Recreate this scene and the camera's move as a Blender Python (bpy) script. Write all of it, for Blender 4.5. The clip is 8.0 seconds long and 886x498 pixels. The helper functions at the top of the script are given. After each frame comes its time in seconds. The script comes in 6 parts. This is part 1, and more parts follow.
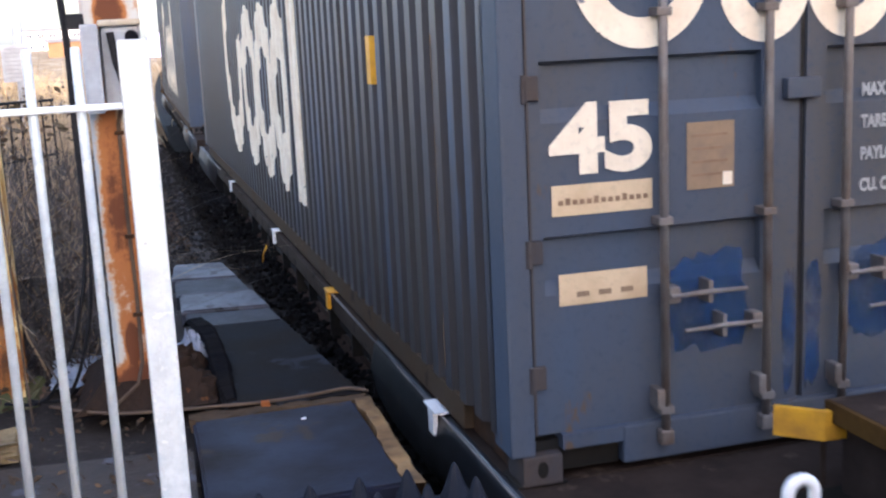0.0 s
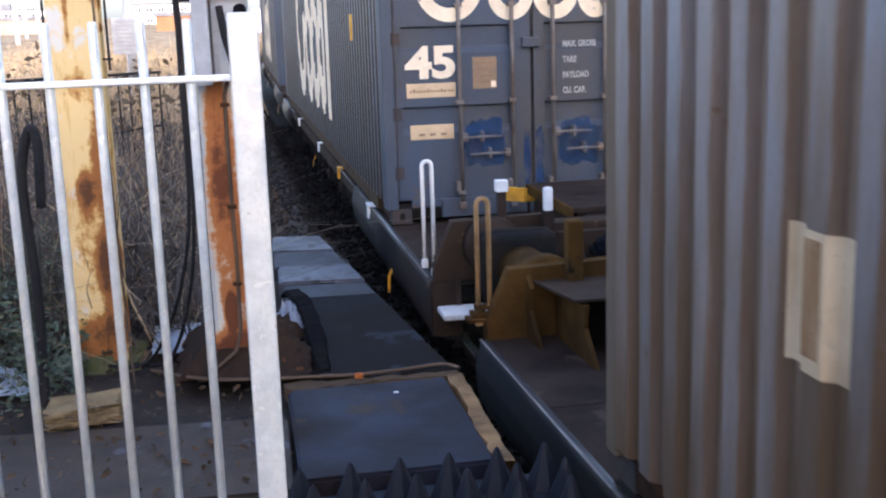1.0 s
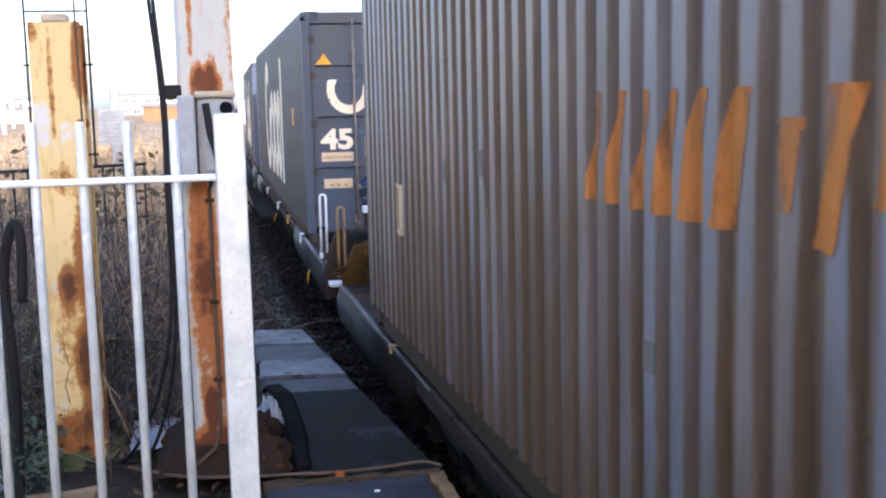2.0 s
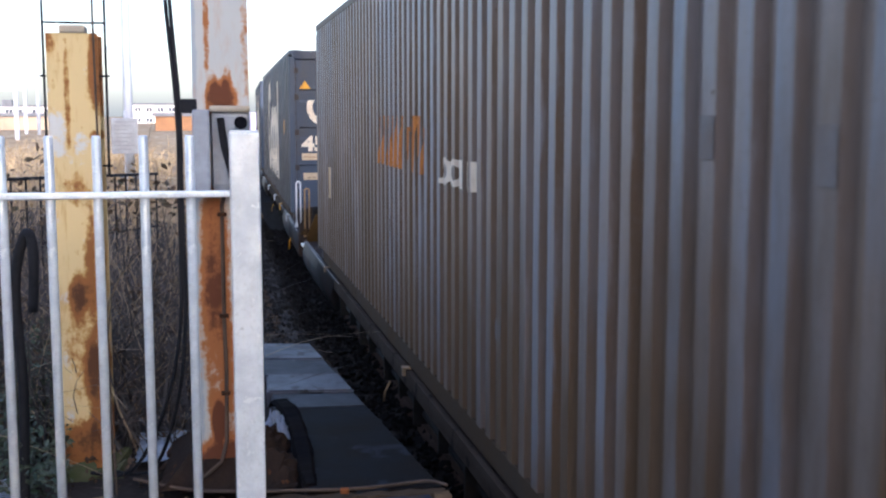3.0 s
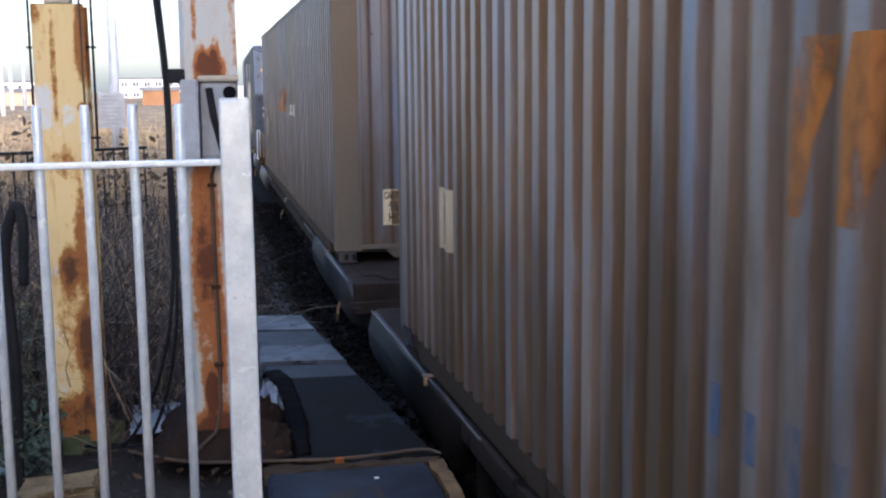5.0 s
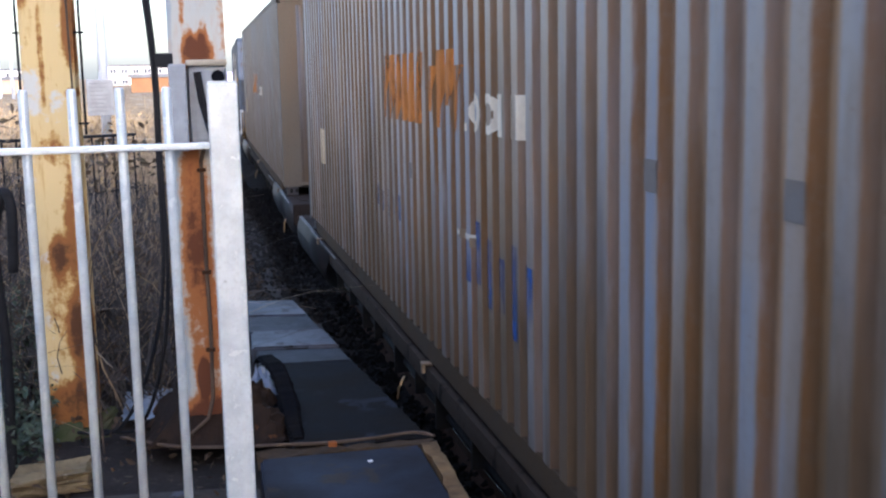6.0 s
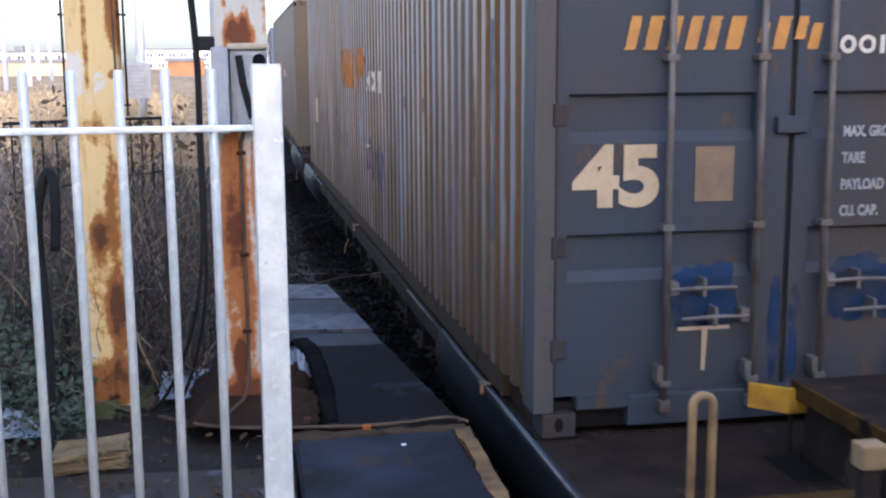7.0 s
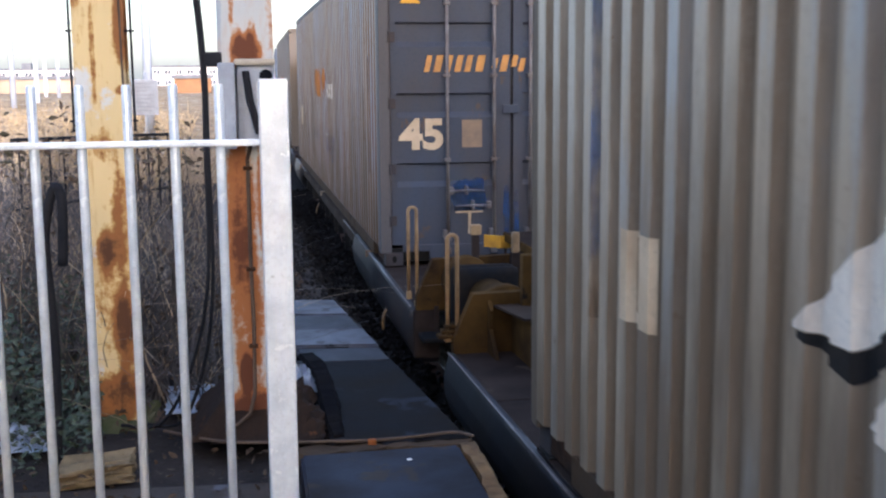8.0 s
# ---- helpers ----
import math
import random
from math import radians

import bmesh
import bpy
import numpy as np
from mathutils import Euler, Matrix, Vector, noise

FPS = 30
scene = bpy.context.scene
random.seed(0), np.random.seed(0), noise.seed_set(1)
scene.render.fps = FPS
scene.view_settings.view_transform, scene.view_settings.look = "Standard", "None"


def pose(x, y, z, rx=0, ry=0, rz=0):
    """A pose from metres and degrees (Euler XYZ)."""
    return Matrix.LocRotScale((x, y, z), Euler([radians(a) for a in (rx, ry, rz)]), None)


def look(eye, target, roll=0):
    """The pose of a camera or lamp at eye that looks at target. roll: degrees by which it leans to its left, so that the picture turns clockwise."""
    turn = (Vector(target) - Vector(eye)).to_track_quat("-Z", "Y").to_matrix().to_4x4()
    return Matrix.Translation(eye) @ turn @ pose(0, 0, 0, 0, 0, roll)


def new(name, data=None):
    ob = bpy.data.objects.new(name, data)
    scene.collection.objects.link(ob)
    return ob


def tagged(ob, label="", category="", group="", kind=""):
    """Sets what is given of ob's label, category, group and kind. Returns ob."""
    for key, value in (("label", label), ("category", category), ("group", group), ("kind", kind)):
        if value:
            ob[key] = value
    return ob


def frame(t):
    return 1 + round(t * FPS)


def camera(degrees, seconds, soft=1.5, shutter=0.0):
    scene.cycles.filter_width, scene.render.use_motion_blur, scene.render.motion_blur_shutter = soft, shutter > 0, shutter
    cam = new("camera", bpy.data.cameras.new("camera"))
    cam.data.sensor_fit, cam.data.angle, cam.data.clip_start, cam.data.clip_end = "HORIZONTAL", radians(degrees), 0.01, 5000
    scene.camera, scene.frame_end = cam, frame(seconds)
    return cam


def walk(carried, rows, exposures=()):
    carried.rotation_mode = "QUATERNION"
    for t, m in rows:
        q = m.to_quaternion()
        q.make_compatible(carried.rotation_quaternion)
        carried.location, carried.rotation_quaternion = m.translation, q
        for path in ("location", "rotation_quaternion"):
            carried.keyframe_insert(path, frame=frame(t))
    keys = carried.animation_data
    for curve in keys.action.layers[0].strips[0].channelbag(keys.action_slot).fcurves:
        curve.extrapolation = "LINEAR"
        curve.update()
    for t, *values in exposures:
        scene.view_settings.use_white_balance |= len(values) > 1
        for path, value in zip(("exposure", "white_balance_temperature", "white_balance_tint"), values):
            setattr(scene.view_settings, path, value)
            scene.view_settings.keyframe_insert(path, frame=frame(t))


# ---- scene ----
cam = camera(42.54, 8.0, soft=2.2, shutter=0.12)
# seconds, place in metres, turn in degrees
PATH = [
    (0.0, -1.336, -3.822, 2.590, 78.83, 2.64, -16.66),
    (0.4, -1.345, -3.824, 2.583, 78.76, 2.47, -13.33),
    (0.5, -1.347, -3.820, 2.578, 78.81, 2.37, -12.99),
    (0.7, -1.346, -3.820, 2.572, 78.76, 1.57, -11.74),
    (1.0, -1.349, -3.827, 2.584, 78.03, 1.74, -11.66),
    (1.3, -1.343, -3.826, 2.576, 77.94, 1.18, -12.38),
    (1.5, -1.353, -3.787, 2.583, 79.31, 0.79, -12.88),
    (1.7, -1.346, -3.815, 2.595, 81.56, 1.54, -12.57),
    (2.8, -1.359, -3.841, 2.630, 83.34, -0.22, -11.97),
    (3.0, -1.359, -3.829, 2.628, 83.34, -0.00, -11.87),
    (3.5, -1.357, -3.841, 2.630, 83.33, 0.42, -11.92),
    (3.9, -1.353, -3.811, 2.618, 82.90, 0.31, -11.81),
    (4.0, -1.357, -3.819, 2.625, 82.82, 0.50, -11.79),
    (4.1, -1.356, -3.812, 2.620, 82.91, 0.33, -11.73),
    (4.2, -1.357, -3.815, 2.626, 82.91, 0.46, -11.65),
    (5.5, -1.366, -3.818, 2.603, 81.28, 0.75, -12.97),
    (6.0, -1.361, -3.814, 2.602, 81.15, 1.10, -12.95),
    (6.5, -1.367, -3.822, 2.600, 80.96, 0.55, -12.00),
    (6.9, -1.383, -3.827, 2.592, 80.81, 0.79, -11.40),
    (7.0, -1.386, -3.826, 2.597, 80.56, 0.37, -11.23),
    (7.4, -1.388, -3.824, 2.588, 81.02, 1.00, -9.98),
    (7.5, -1.392, -3.834, 2.599, 80.90, 0.93, -10.05),
    (8.0, -1.388, -3.835, 2.591, 81.39, 0.42, -10.94),
]
walk(cam, [(r[0], pose(*r[1:])) for r in PATH], [(0.0, 2.15, 5800, 20), (0.5, 2.08, 5720, 20), (1.0, 2.0, 5680, 20), (1.5, 2.12, 5600, 20), (3.0, 1.52, 5420, 19), (4.2, 1.34, 5280, 18), (5.5, 1.55, 5450, 18), (6.5, 1.76, 5400, 18), (7.2, 1.63, 5380, 19), (8.0, 1.65, 5520, 19)])

# ---- light ----
SUN_HIGH, SUN_FROM = 13.0, 172.0      # degrees above the horizon; compass bearing that it shines from (y is north)
world = bpy.data.worlds.new("world")
scene.world = world
world.use_nodes = True
sky = world.node_tree.nodes.new("ShaderNodeTexSky")
sky.sky_type = "NISHITA"
sky.sun_disc = False
sky.sun_elevation, sky.sun_rotation = radians(SUN_HIGH), radians(SUN_FROM)
sky.air_density, sky.dust_density, sky.ozone_density = 1.0, 2.5, 1.0
world.node_tree.nodes["Background"].inputs[1].default_value = 0.15
world.node_tree.links.new(sky.outputs[0], world.node_tree.nodes["Background"].inputs[0])
haze = world.node_tree.nodes.new("ShaderNodeBackground")        # thin white haze over the whole sky
haze.inputs[0].default_value, haze.inputs[1].default_value = (0.94, 0.97, 1.0, 1), 0.105
both = world.node_tree.nodes.new("ShaderNodeAddShader")
world.node_tree.links.new(world.node_tree.nodes["Background"].outputs[0], both.inputs[0])
world.node_tree.links.new(haze.outputs[0], both.inputs[1])
world.node_tree.links.new(both.outputs[0], world.node_tree.nodes["World Output"].inputs["Surface"])
sun_data = bpy.data.lights.new("sun", "SUN")
sun_data.energy, sun_data.angle, sun_data.color = 1.8, radians(0.5), (1.0, 0.975, 0.945)
sun = new("sun", sun_data)
bearing = radians(SUN_FROM)
sun.matrix_world = look((30 * math.sin(bearing), 30 * math.cos(bearing), 30 * math.tan(radians(SUN_HIGH))), (0, 0, 0))

# ---- materials ----


def tree(name):
    m = bpy.data.materials.new(name)
    m.use_nodes = True
    return m, m.node_tree, m.node_tree.nodes["Principled BSDF"]


def surface(name, base, dirt, rough=0.6, metal=0.0, big=1.5, fine=30.0, amount=0.5, streak=1.0, bump=0.15, spots=None, spot_size=5.0, spot_amount=0.0, gloss=None):
    """Paint, stone or metal: a base colour, dirt in broad patches and fine grain, and worn spots of a third colour. streak: how far patches are drawn out upright."""
    m, t, b = tree(name)
    n, l = t.nodes, t.links
    at = n.new("ShaderNodeTexCoord")
    place = n.new("ShaderNodeMapping")
    place.inputs["Scale"].default_value = (1, 1, 1 / streak)
    l.new(at.outputs["Object"], place.inputs["Vector"])

    def cloud(scale, detail=6.0, upright=False):
        c = n.new("ShaderNodeTexNoise")
        c.inputs["Scale"].default_value, c.inputs["Detail"].default_value, c.inputs["Roughness"].default_value = scale, detail, 0.62
        l.new(place.outputs[0] if upright else at.outputs["Object"], c.inputs["Vector"])
        return c.outputs["Fac"]

    def steps(source, low, high):
        r = n.new("ShaderNodeMapRange")
        r.inputs[1].default_value, r.inputs[2].default_value = low, high
        l.new(source, r.inputs[0])
        return r.outputs[0]

    def blend(fac, a, c):
        x = n.new("ShaderNodeMix")
        x.data_type = "RGBA"
        l.new(fac, x.inputs[0])
        for k, v in ((6, a), (7, c)):
            if isinstance(v, tuple):
                x.inputs[k].default_value = (*v, 1)
            else:
                l.new(v, x.inputs[k])
        return x.outputs[2]

    grain = cloud(fine, 4.0)
    broad = cloud(big, 7.0, True)
    edge = 0.72 - 0.4 * amount
    colour = blend(steps(broad, edge - 0.13, edge + 0.17), base, dirt)
    dark = tuple(v * 0.72 for v in base)
    colour = blend(steps(grain, 0.52, 0.85), colour, dark)
    if spots:
        mark = steps(cloud(spot_size, 8.0, True), 0.71 - 0.35 * spot_amount, 0.75 - 0.35 * spot_amount)
        colour = blend(mark, colour, spots)
    l.new(colour, b.inputs["Base Color"])
    r = n.new("ShaderNodeMapRange")
    r.inputs[3].default_value, r.inputs[4].default_value = max(0.05, rough - 0.15), min(1.0, rough + 0.15)
    l.new(broad, r.inputs[0])
    l.new(r.outputs[0], b.inputs["Roughness"])
    b.inputs["Metallic"].default_value = metal
    b.inputs["Specular IOR Level"].default_value = gloss if gloss is not None else (0.12 if rough >= 0.7 else 0.3)
    if bump:
        u = n.new("ShaderNodeBump")
        u.inputs["Strength"].default_value, u.inputs["Distance"].default_value = bump, 0.01
        l.new(grain, u.inputs["Height"])
        l.new(u.outputs[0], b.inputs["Normal"])
    return m


def ribbed(name, clean, worn, patch, floor_dirt, slope_dirt_shade, axis, first, pitch, share=1.0, amount=0.2, dust_shade=(0.075, 0.052, 0.034)):
    """Paint on folded steel with brown dirt in its folds and shade painted on their far slopes: clean and worn are the
    ridges' colours, patch a third one in blotches; axis and first say where the folds run.
    """
    m, t, b = tree(name)
    n, l = t.nodes, t.links
    at, cut, place = n.new("ShaderNodeTexCoord"), n.new("ShaderNodeSeparateXYZ"), n.new("ShaderNodeMapping")
    place.inputs["Scale"].default_value = (1, 1, 0.2)
    l.new(at.outputs["Object"], cut.inputs[0])
    l.new(at.outputs["Object"], place.inputs["Vector"])

    def cloud(scale, detail=6.0, upright=True):
        c = n.new("ShaderNodeTexNoise")
        c.inputs["Scale"].default_value, c.inputs["Detail"].default_value, c.inputs["Roughness"].default_value = scale, detail, 0.65
        l.new(place.outputs[0] if upright else at.outputs["Object"], c.inputs["Vector"])
        return c.outputs["Fac"]

    def sums(kind, a, c):
        x = n.new("ShaderNodeMath")
        x.operation = kind
        for k, v in ((0, a), (1, c)):
            if isinstance(v, float):
                x.inputs[k].default_value = v
            else:
                l.new(v, x.inputs[k])
        return x.outputs[0]

    def ramp(source, stops):
        r = n.new("ShaderNodeValToRGB")
        e = r.color_ramp.elements
        while len(e) < len(stops):
            e.new(0.5)
        for k, (p, v) in enumerate(stops):
            e[k].position, e[k].color = p, (v, v, v, 1)
        l.new(source, r.inputs[0])
        return r.outputs[0]

    def blend(fac, a, c):
        x = n.new("ShaderNodeMix")
        x.data_type = "RGBA"
        l.new(fac, x.inputs[0])
        for k, v in ((6, a), (7, c)):
            if isinstance(v, tuple):
                x.inputs[k].default_value = (*v, 1)
            else:
                l.new(v, x.inputs[k])
        return x.outputs[2]

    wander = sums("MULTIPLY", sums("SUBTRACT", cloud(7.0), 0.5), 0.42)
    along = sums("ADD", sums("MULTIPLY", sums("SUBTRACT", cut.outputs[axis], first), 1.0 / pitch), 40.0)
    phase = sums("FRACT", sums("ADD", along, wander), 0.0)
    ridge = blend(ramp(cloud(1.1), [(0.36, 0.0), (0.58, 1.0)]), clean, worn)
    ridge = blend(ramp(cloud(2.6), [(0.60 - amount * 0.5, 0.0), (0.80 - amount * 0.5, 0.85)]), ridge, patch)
    # the fold's far slope is darkest: its shade is mixed into the dirt colour
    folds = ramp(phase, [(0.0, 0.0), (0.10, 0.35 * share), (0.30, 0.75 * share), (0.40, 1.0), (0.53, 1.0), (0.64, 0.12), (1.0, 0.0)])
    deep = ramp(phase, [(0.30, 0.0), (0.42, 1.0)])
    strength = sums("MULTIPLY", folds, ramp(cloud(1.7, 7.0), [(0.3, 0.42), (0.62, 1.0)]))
    colour = blend(strength, ridge, blend(deep, floor_dirt, slope_dirt_shade))
    grain = cloud(34.0, 5.0, False)
    colour = blend(ramp(grain, [(0.5, 0.0), (0.9, 0.6)]), colour, tuple(v * 0.6 for v in worn))
    scab = ramp(cloud(11.0, 9.0, False), [(0.665, 0.0), (0.70, 0.8)])
    colour = blend(scab, colour, slope_dirt_shade)
    # brown brake dust with the lower sides' shade painted in, in ragged upright tongues
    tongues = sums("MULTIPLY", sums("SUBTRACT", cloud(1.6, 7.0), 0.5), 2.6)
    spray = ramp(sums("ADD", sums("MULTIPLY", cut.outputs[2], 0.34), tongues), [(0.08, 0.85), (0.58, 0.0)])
    colour = blend(spray, colour, dust_shade)
    l.new(colour, b.inputs["Base Color"])
    b.inputs["Roughness"].default_value = 0.48
    b.inputs["Specular IOR Level"].default_value = 0.34
    u = n.new("ShaderNodeBump")
    u.inputs["Strength"].default_value, u.inputs["Distance"].default_value = 0.12, 0.01
    l.new(cloud(9.0, 8.0, False), u.inputs["Height"])
    l.new(u.outputs[0], b.inputs["Normal"])
    return m


NAVY = surface("navy_paint", (0.048, 0.071, 0.115), (0.07, 0.068, 0.07), 0.6, big=1.3, amount=0.55, streak=3, bump=0.06, spots=(0.095, 0.062, 0.042), spot_size=7, spot_amount=0.18)
MAUVE = surface("brown_grimed_blue_paint", (0.122, 0.098, 0.074), (0.125, 0.080, 0.046), 0.65, big=1.3, amount=0.5, streak=4, bump=0.06, spots=(0.15, 0.155, 0.17), spot_size=3.5, spot_amount=0.18)
GREYBLUE = surface("brown_grimed_grey_blue_paint", (0.088, 0.085, 0.09), (0.10, 0.077, 0.06), 0.65, big=1.2, amount=0.5, streak=4, bump=0.06, spots=(0.075, 0.09, 0.12), spot_size=2.4, spot_amount=0.2)
KHAKI = surface("grimy_brown_grey_paint", (0.15, 0.125, 0.095), (0.12, 0.088, 0.06), 0.7, big=0.9, amount=0.5, streak=5, bump=0.06, spots=(0.15, 0.155, 0.16), spot_size=2.0, spot_amount=0.2)
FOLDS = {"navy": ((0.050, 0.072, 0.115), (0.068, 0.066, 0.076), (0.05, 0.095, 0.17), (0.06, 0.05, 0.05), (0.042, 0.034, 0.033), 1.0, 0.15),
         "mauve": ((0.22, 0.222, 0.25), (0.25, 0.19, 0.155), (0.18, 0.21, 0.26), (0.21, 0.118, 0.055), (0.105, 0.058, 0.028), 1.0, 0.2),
         # darker copy of mauve: the end wall's weaker light is put into its colours
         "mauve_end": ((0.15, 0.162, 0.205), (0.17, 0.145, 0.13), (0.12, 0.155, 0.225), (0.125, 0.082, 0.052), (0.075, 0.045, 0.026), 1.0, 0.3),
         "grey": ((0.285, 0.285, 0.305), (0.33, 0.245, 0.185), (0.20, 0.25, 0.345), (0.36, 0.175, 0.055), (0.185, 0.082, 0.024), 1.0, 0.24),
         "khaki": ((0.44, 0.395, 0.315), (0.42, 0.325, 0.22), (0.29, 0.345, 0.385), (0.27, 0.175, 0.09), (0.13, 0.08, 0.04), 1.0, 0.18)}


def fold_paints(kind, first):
    """The side's and the end's paint of one box, with dirt and painted slope shade where the folds of each run."""
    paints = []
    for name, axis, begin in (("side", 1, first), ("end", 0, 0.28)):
        clean, worn, patch, floor_dirt, slope_dirt_shade, share, amount = FOLDS[kind + "_end" if name == "end" and kind + "_end" in FOLDS else kind]
        paints.append(ribbed(kind + "_ribbed_" + name, clean, worn, patch, floor_dirt, slope_dirt_shade, axis, begin, 0.209, share, amount, {"navy": (0.042, 0.036, 0.034), "khaki": (0.155, 0.108, 0.066)}.get(kind, (0.10, 0.060, 0.030))))
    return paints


PATCH_PAINT = surface("dull_patch_primer", (0.195, 0.175, 0.165), (0.18, 0.135, 0.105), 0.7, big=4, amount=0.5, bump=0.06)
DOOR_DARK = surface("dull_dark_door_patch", (0.034, 0.046, 0.07), (0.045, 0.045, 0.052), 0.7, big=3, amount=0.5, bump=0.05)
DOOR_RUST = surface("brown_grime_on_door_ledge", (0.066, 0.052, 0.046), (0.05, 0.05, 0.058), 0.75, big=5, amount=0.5, streak=2, bump=0.1)
DOOR_GREY = surface("dull_grey_door_paint", (0.046, 0.060, 0.088), (0.064, 0.055, 0.053), 0.6, big=1.0, amount=0.55, streak=2.5, bump=0.05, spots=(0.095, 0.064, 0.046), spot_size=5, spot_amount=0.22)
RAIL_GRIME = surface("grimy_bottom_rail", (0.066, 0.047, 0.033), (0.078, 0.048, 0.026), 0.85, big=2, amount=0.5, bump=0.3, spots=(0.03, 0.021, 0.015), spot_size=4, spot_amount=0.28, gloss=0.05)
RECESS_RUST = surface("rusted_recess", (0.065, 0.030, 0.014), (0.018, 0.013, 0.010), 0.9, big=7, amount=0.6, bump=0.5)
CREAM = surface("cream_marking", (0.80, 0.70, 0.55), (0.62, 0.48, 0.34), 0.6, big=3, amount=0.35, bump=0.02, spots=(0.1, 0.11, 0.14), spot_size=14, spot_amount=0.12)
WARNING_CREAM = surface("yellowed_cream_sticker", (0.78, 0.63, 0.40), (0.58, 0.40, 0.20), 0.6, big=5, amount=0.42, streak=2, bump=0.03)
ORANGE = surface("orange_marking", (0.60, 0.29, 0.07), (0.40, 0.19, 0.07), 0.6, big=5, amount=0.5, bump=0.02, spots=(0.10, 0.10, 0.12), spot_size=9, spot_amount=0.2)
OFFWHITE = surface("dirty_white_marking", (0.72, 0.67, 0.60), (0.42, 0.33, 0.24), 0.6, big=3, amount=0.4, streak=3, bump=0.02, spots=(0.16, 0.14, 0.12), spot_size=7, spot_amount=0.16)
TAN_PLATE = surface("tan_data_plate", (0.27, 0.185, 0.115), (0.20, 0.14, 0.10), 0.5, big=7, amount=0.5, bump=0.05)
PAPER_TEXT = surface("brown_lettering", (0.22, 0.14, 0.09), (0.3, 0.2, 0.13), 0.7, bump=0)
DARK_TEXT = surface("dark_brown_lettering", (0.06, 0.04, 0.028), (0.1, 0.065, 0.04), 0.7, bump=0)
PALE_TEXT = surface("pale_lettering", (0.38, 0.38, 0.38), (0.22, 0.23, 0.25), 0.7, bump=0)
FOOT_RUST = surface("dark_rusted_foot", (0.034, 0.020, 0.013), (0.015, 0.012, 0.011), 0.9, big=6, amount=0.5, bump=0.6, spots=(0.10, 0.042, 0.015), spot_size=6, spot_amount=0.3)
STRAP = surface("black_perished_strap", (0.006, 0.006, 0.008), (0.012, 0.011, 0.011), 0.95, big=9, bump=0.4, gloss=0.02)
PLATFORM_GREY = surface("worn_grey_asphalt", (0.085, 0.083, 0.08), (0.055, 0.053, 0.052), 0.85, big=1.5, fine=60, bump=0.3)
ROD = surface("grimy_galvanised_rod", (0.20, 0.18, 0.17), (0.12, 0.085, 0.065), 0.55, 0.3, big=5, amount=0.5, bump=0.08)
GASKET = surface("black_rubber_seal", (0.02, 0.02, 0.024), (0.04, 0.035, 0.03), 0.8)
# near-black fill that paints the shade inside holes, slots and pockets
HOLE = surface("hollow_shade_fill", (0.012, 0.011, 0.01), (0.02, 0.016, 0.012), 0.9)
SOLEBAR = surface("blue_black_frame_paint", (0.022, 0.025, 0.031), (0.04, 0.033, 0.03), 0.42, 0.0, big=1.6, amount=0.45, bump=0.12, spots=(0.05, 0.04, 0.034), spot_size=4, spot_amount=0.2, gloss=0.5)
CHANNEL = surface("grimy_brown_channel_paint", (0.048, 0.035, 0.027), (0.035, 0.023, 0.016), 0.85, big=2.2, amount=0.5, streak=1, bump=0.4, spots=(0.012, 0.009, 0.008), spot_size=5, spot_amount=0.4, gloss=0.05)
WORN_EDGE = surface("worn_bare_steel_edge", (0.30, 0.28, 0.27), (0.04, 0.034, 0.03), 0.5, 0.4, big=1.6, amount=0.62)
DECK = surface("brown_dusty_deck", (0.044, 0.031, 0.025), (0.02, 0.0145, 0.013), 0.9, big=2.6, amount=0.5, bump=0.25, spots=(0.07, 0.05, 0.037), spot_size=3, spot_amount=0.28, gloss=0.05)
BROWN_DUST = surface("dark_brown_brake_dust", (0.055, 0.036, 0.024), (0.028, 0.02, 0.016), 0.9, big=3, amount=0.5, bump=0.2, spots=(0.11, 0.07, 0.035), spot_size=4, spot_amount=0.22)
STICKER_STAIN = surface("brown_stain_on_sticker", (0.24, 0.13, 0.06), (0.38, 0.25, 0.14), 0.7, big=9, amount=0.5, streak=3, bump=0.05)
TAN_CREAM = surface("stained_tan_cream_marking", (0.60, 0.46, 0.30), (0.46, 0.33, 0.2), 0.6, big=4, amount=0.45, bump=0.02, spots=(0.14, 0.12, 0.12), spot_size=12, spot_amount=0.12)
TAN_DUST = surface("ochre_brake_dust_on_steel", (0.098, 0.052, 0.015), (0.026, 0.015, 0.009), 0.9, big=2.8, amount=0.5, bump=0.25, spots=(0.016, 0.012, 0.010), spot_size=3.5, spot_amount=0.25, gloss=0.05)
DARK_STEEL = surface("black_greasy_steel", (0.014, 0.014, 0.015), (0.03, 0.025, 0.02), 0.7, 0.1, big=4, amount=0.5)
RIBBED_GREY = surface("dusty_dark_grey_buffer", (0.013, 0.0135, 0.015), (0.028, 0.021, 0.016), 0.8, big=4, amount=0.5, bump=0.25, gloss=0.05)
WHITE_PAINT = surface("white_paint", (0.82, 0.82, 0.82), (0.66, 0.66, 0.68), 0.45, big=5, amount=0.3, bump=0.03)
TAN_PAINT = surface("dust_stained_handrail_paint", (0.42, 0.27, 0.13), (0.20, 0.125, 0.065), 0.5, big=7, amount=0.5, bump=0.05)
YELLOW = surface("yellow_bracket_paint", (0.72, 0.36, 0.02), (0.42, 0.2, 0.03), 0.5, big=7, amount=0.5, bump=0.03)
RED = surface("red_hose_cover", (0.7, 0.04, 0.03), (0.4, 0.03, 0.03), 0.5, big=8)
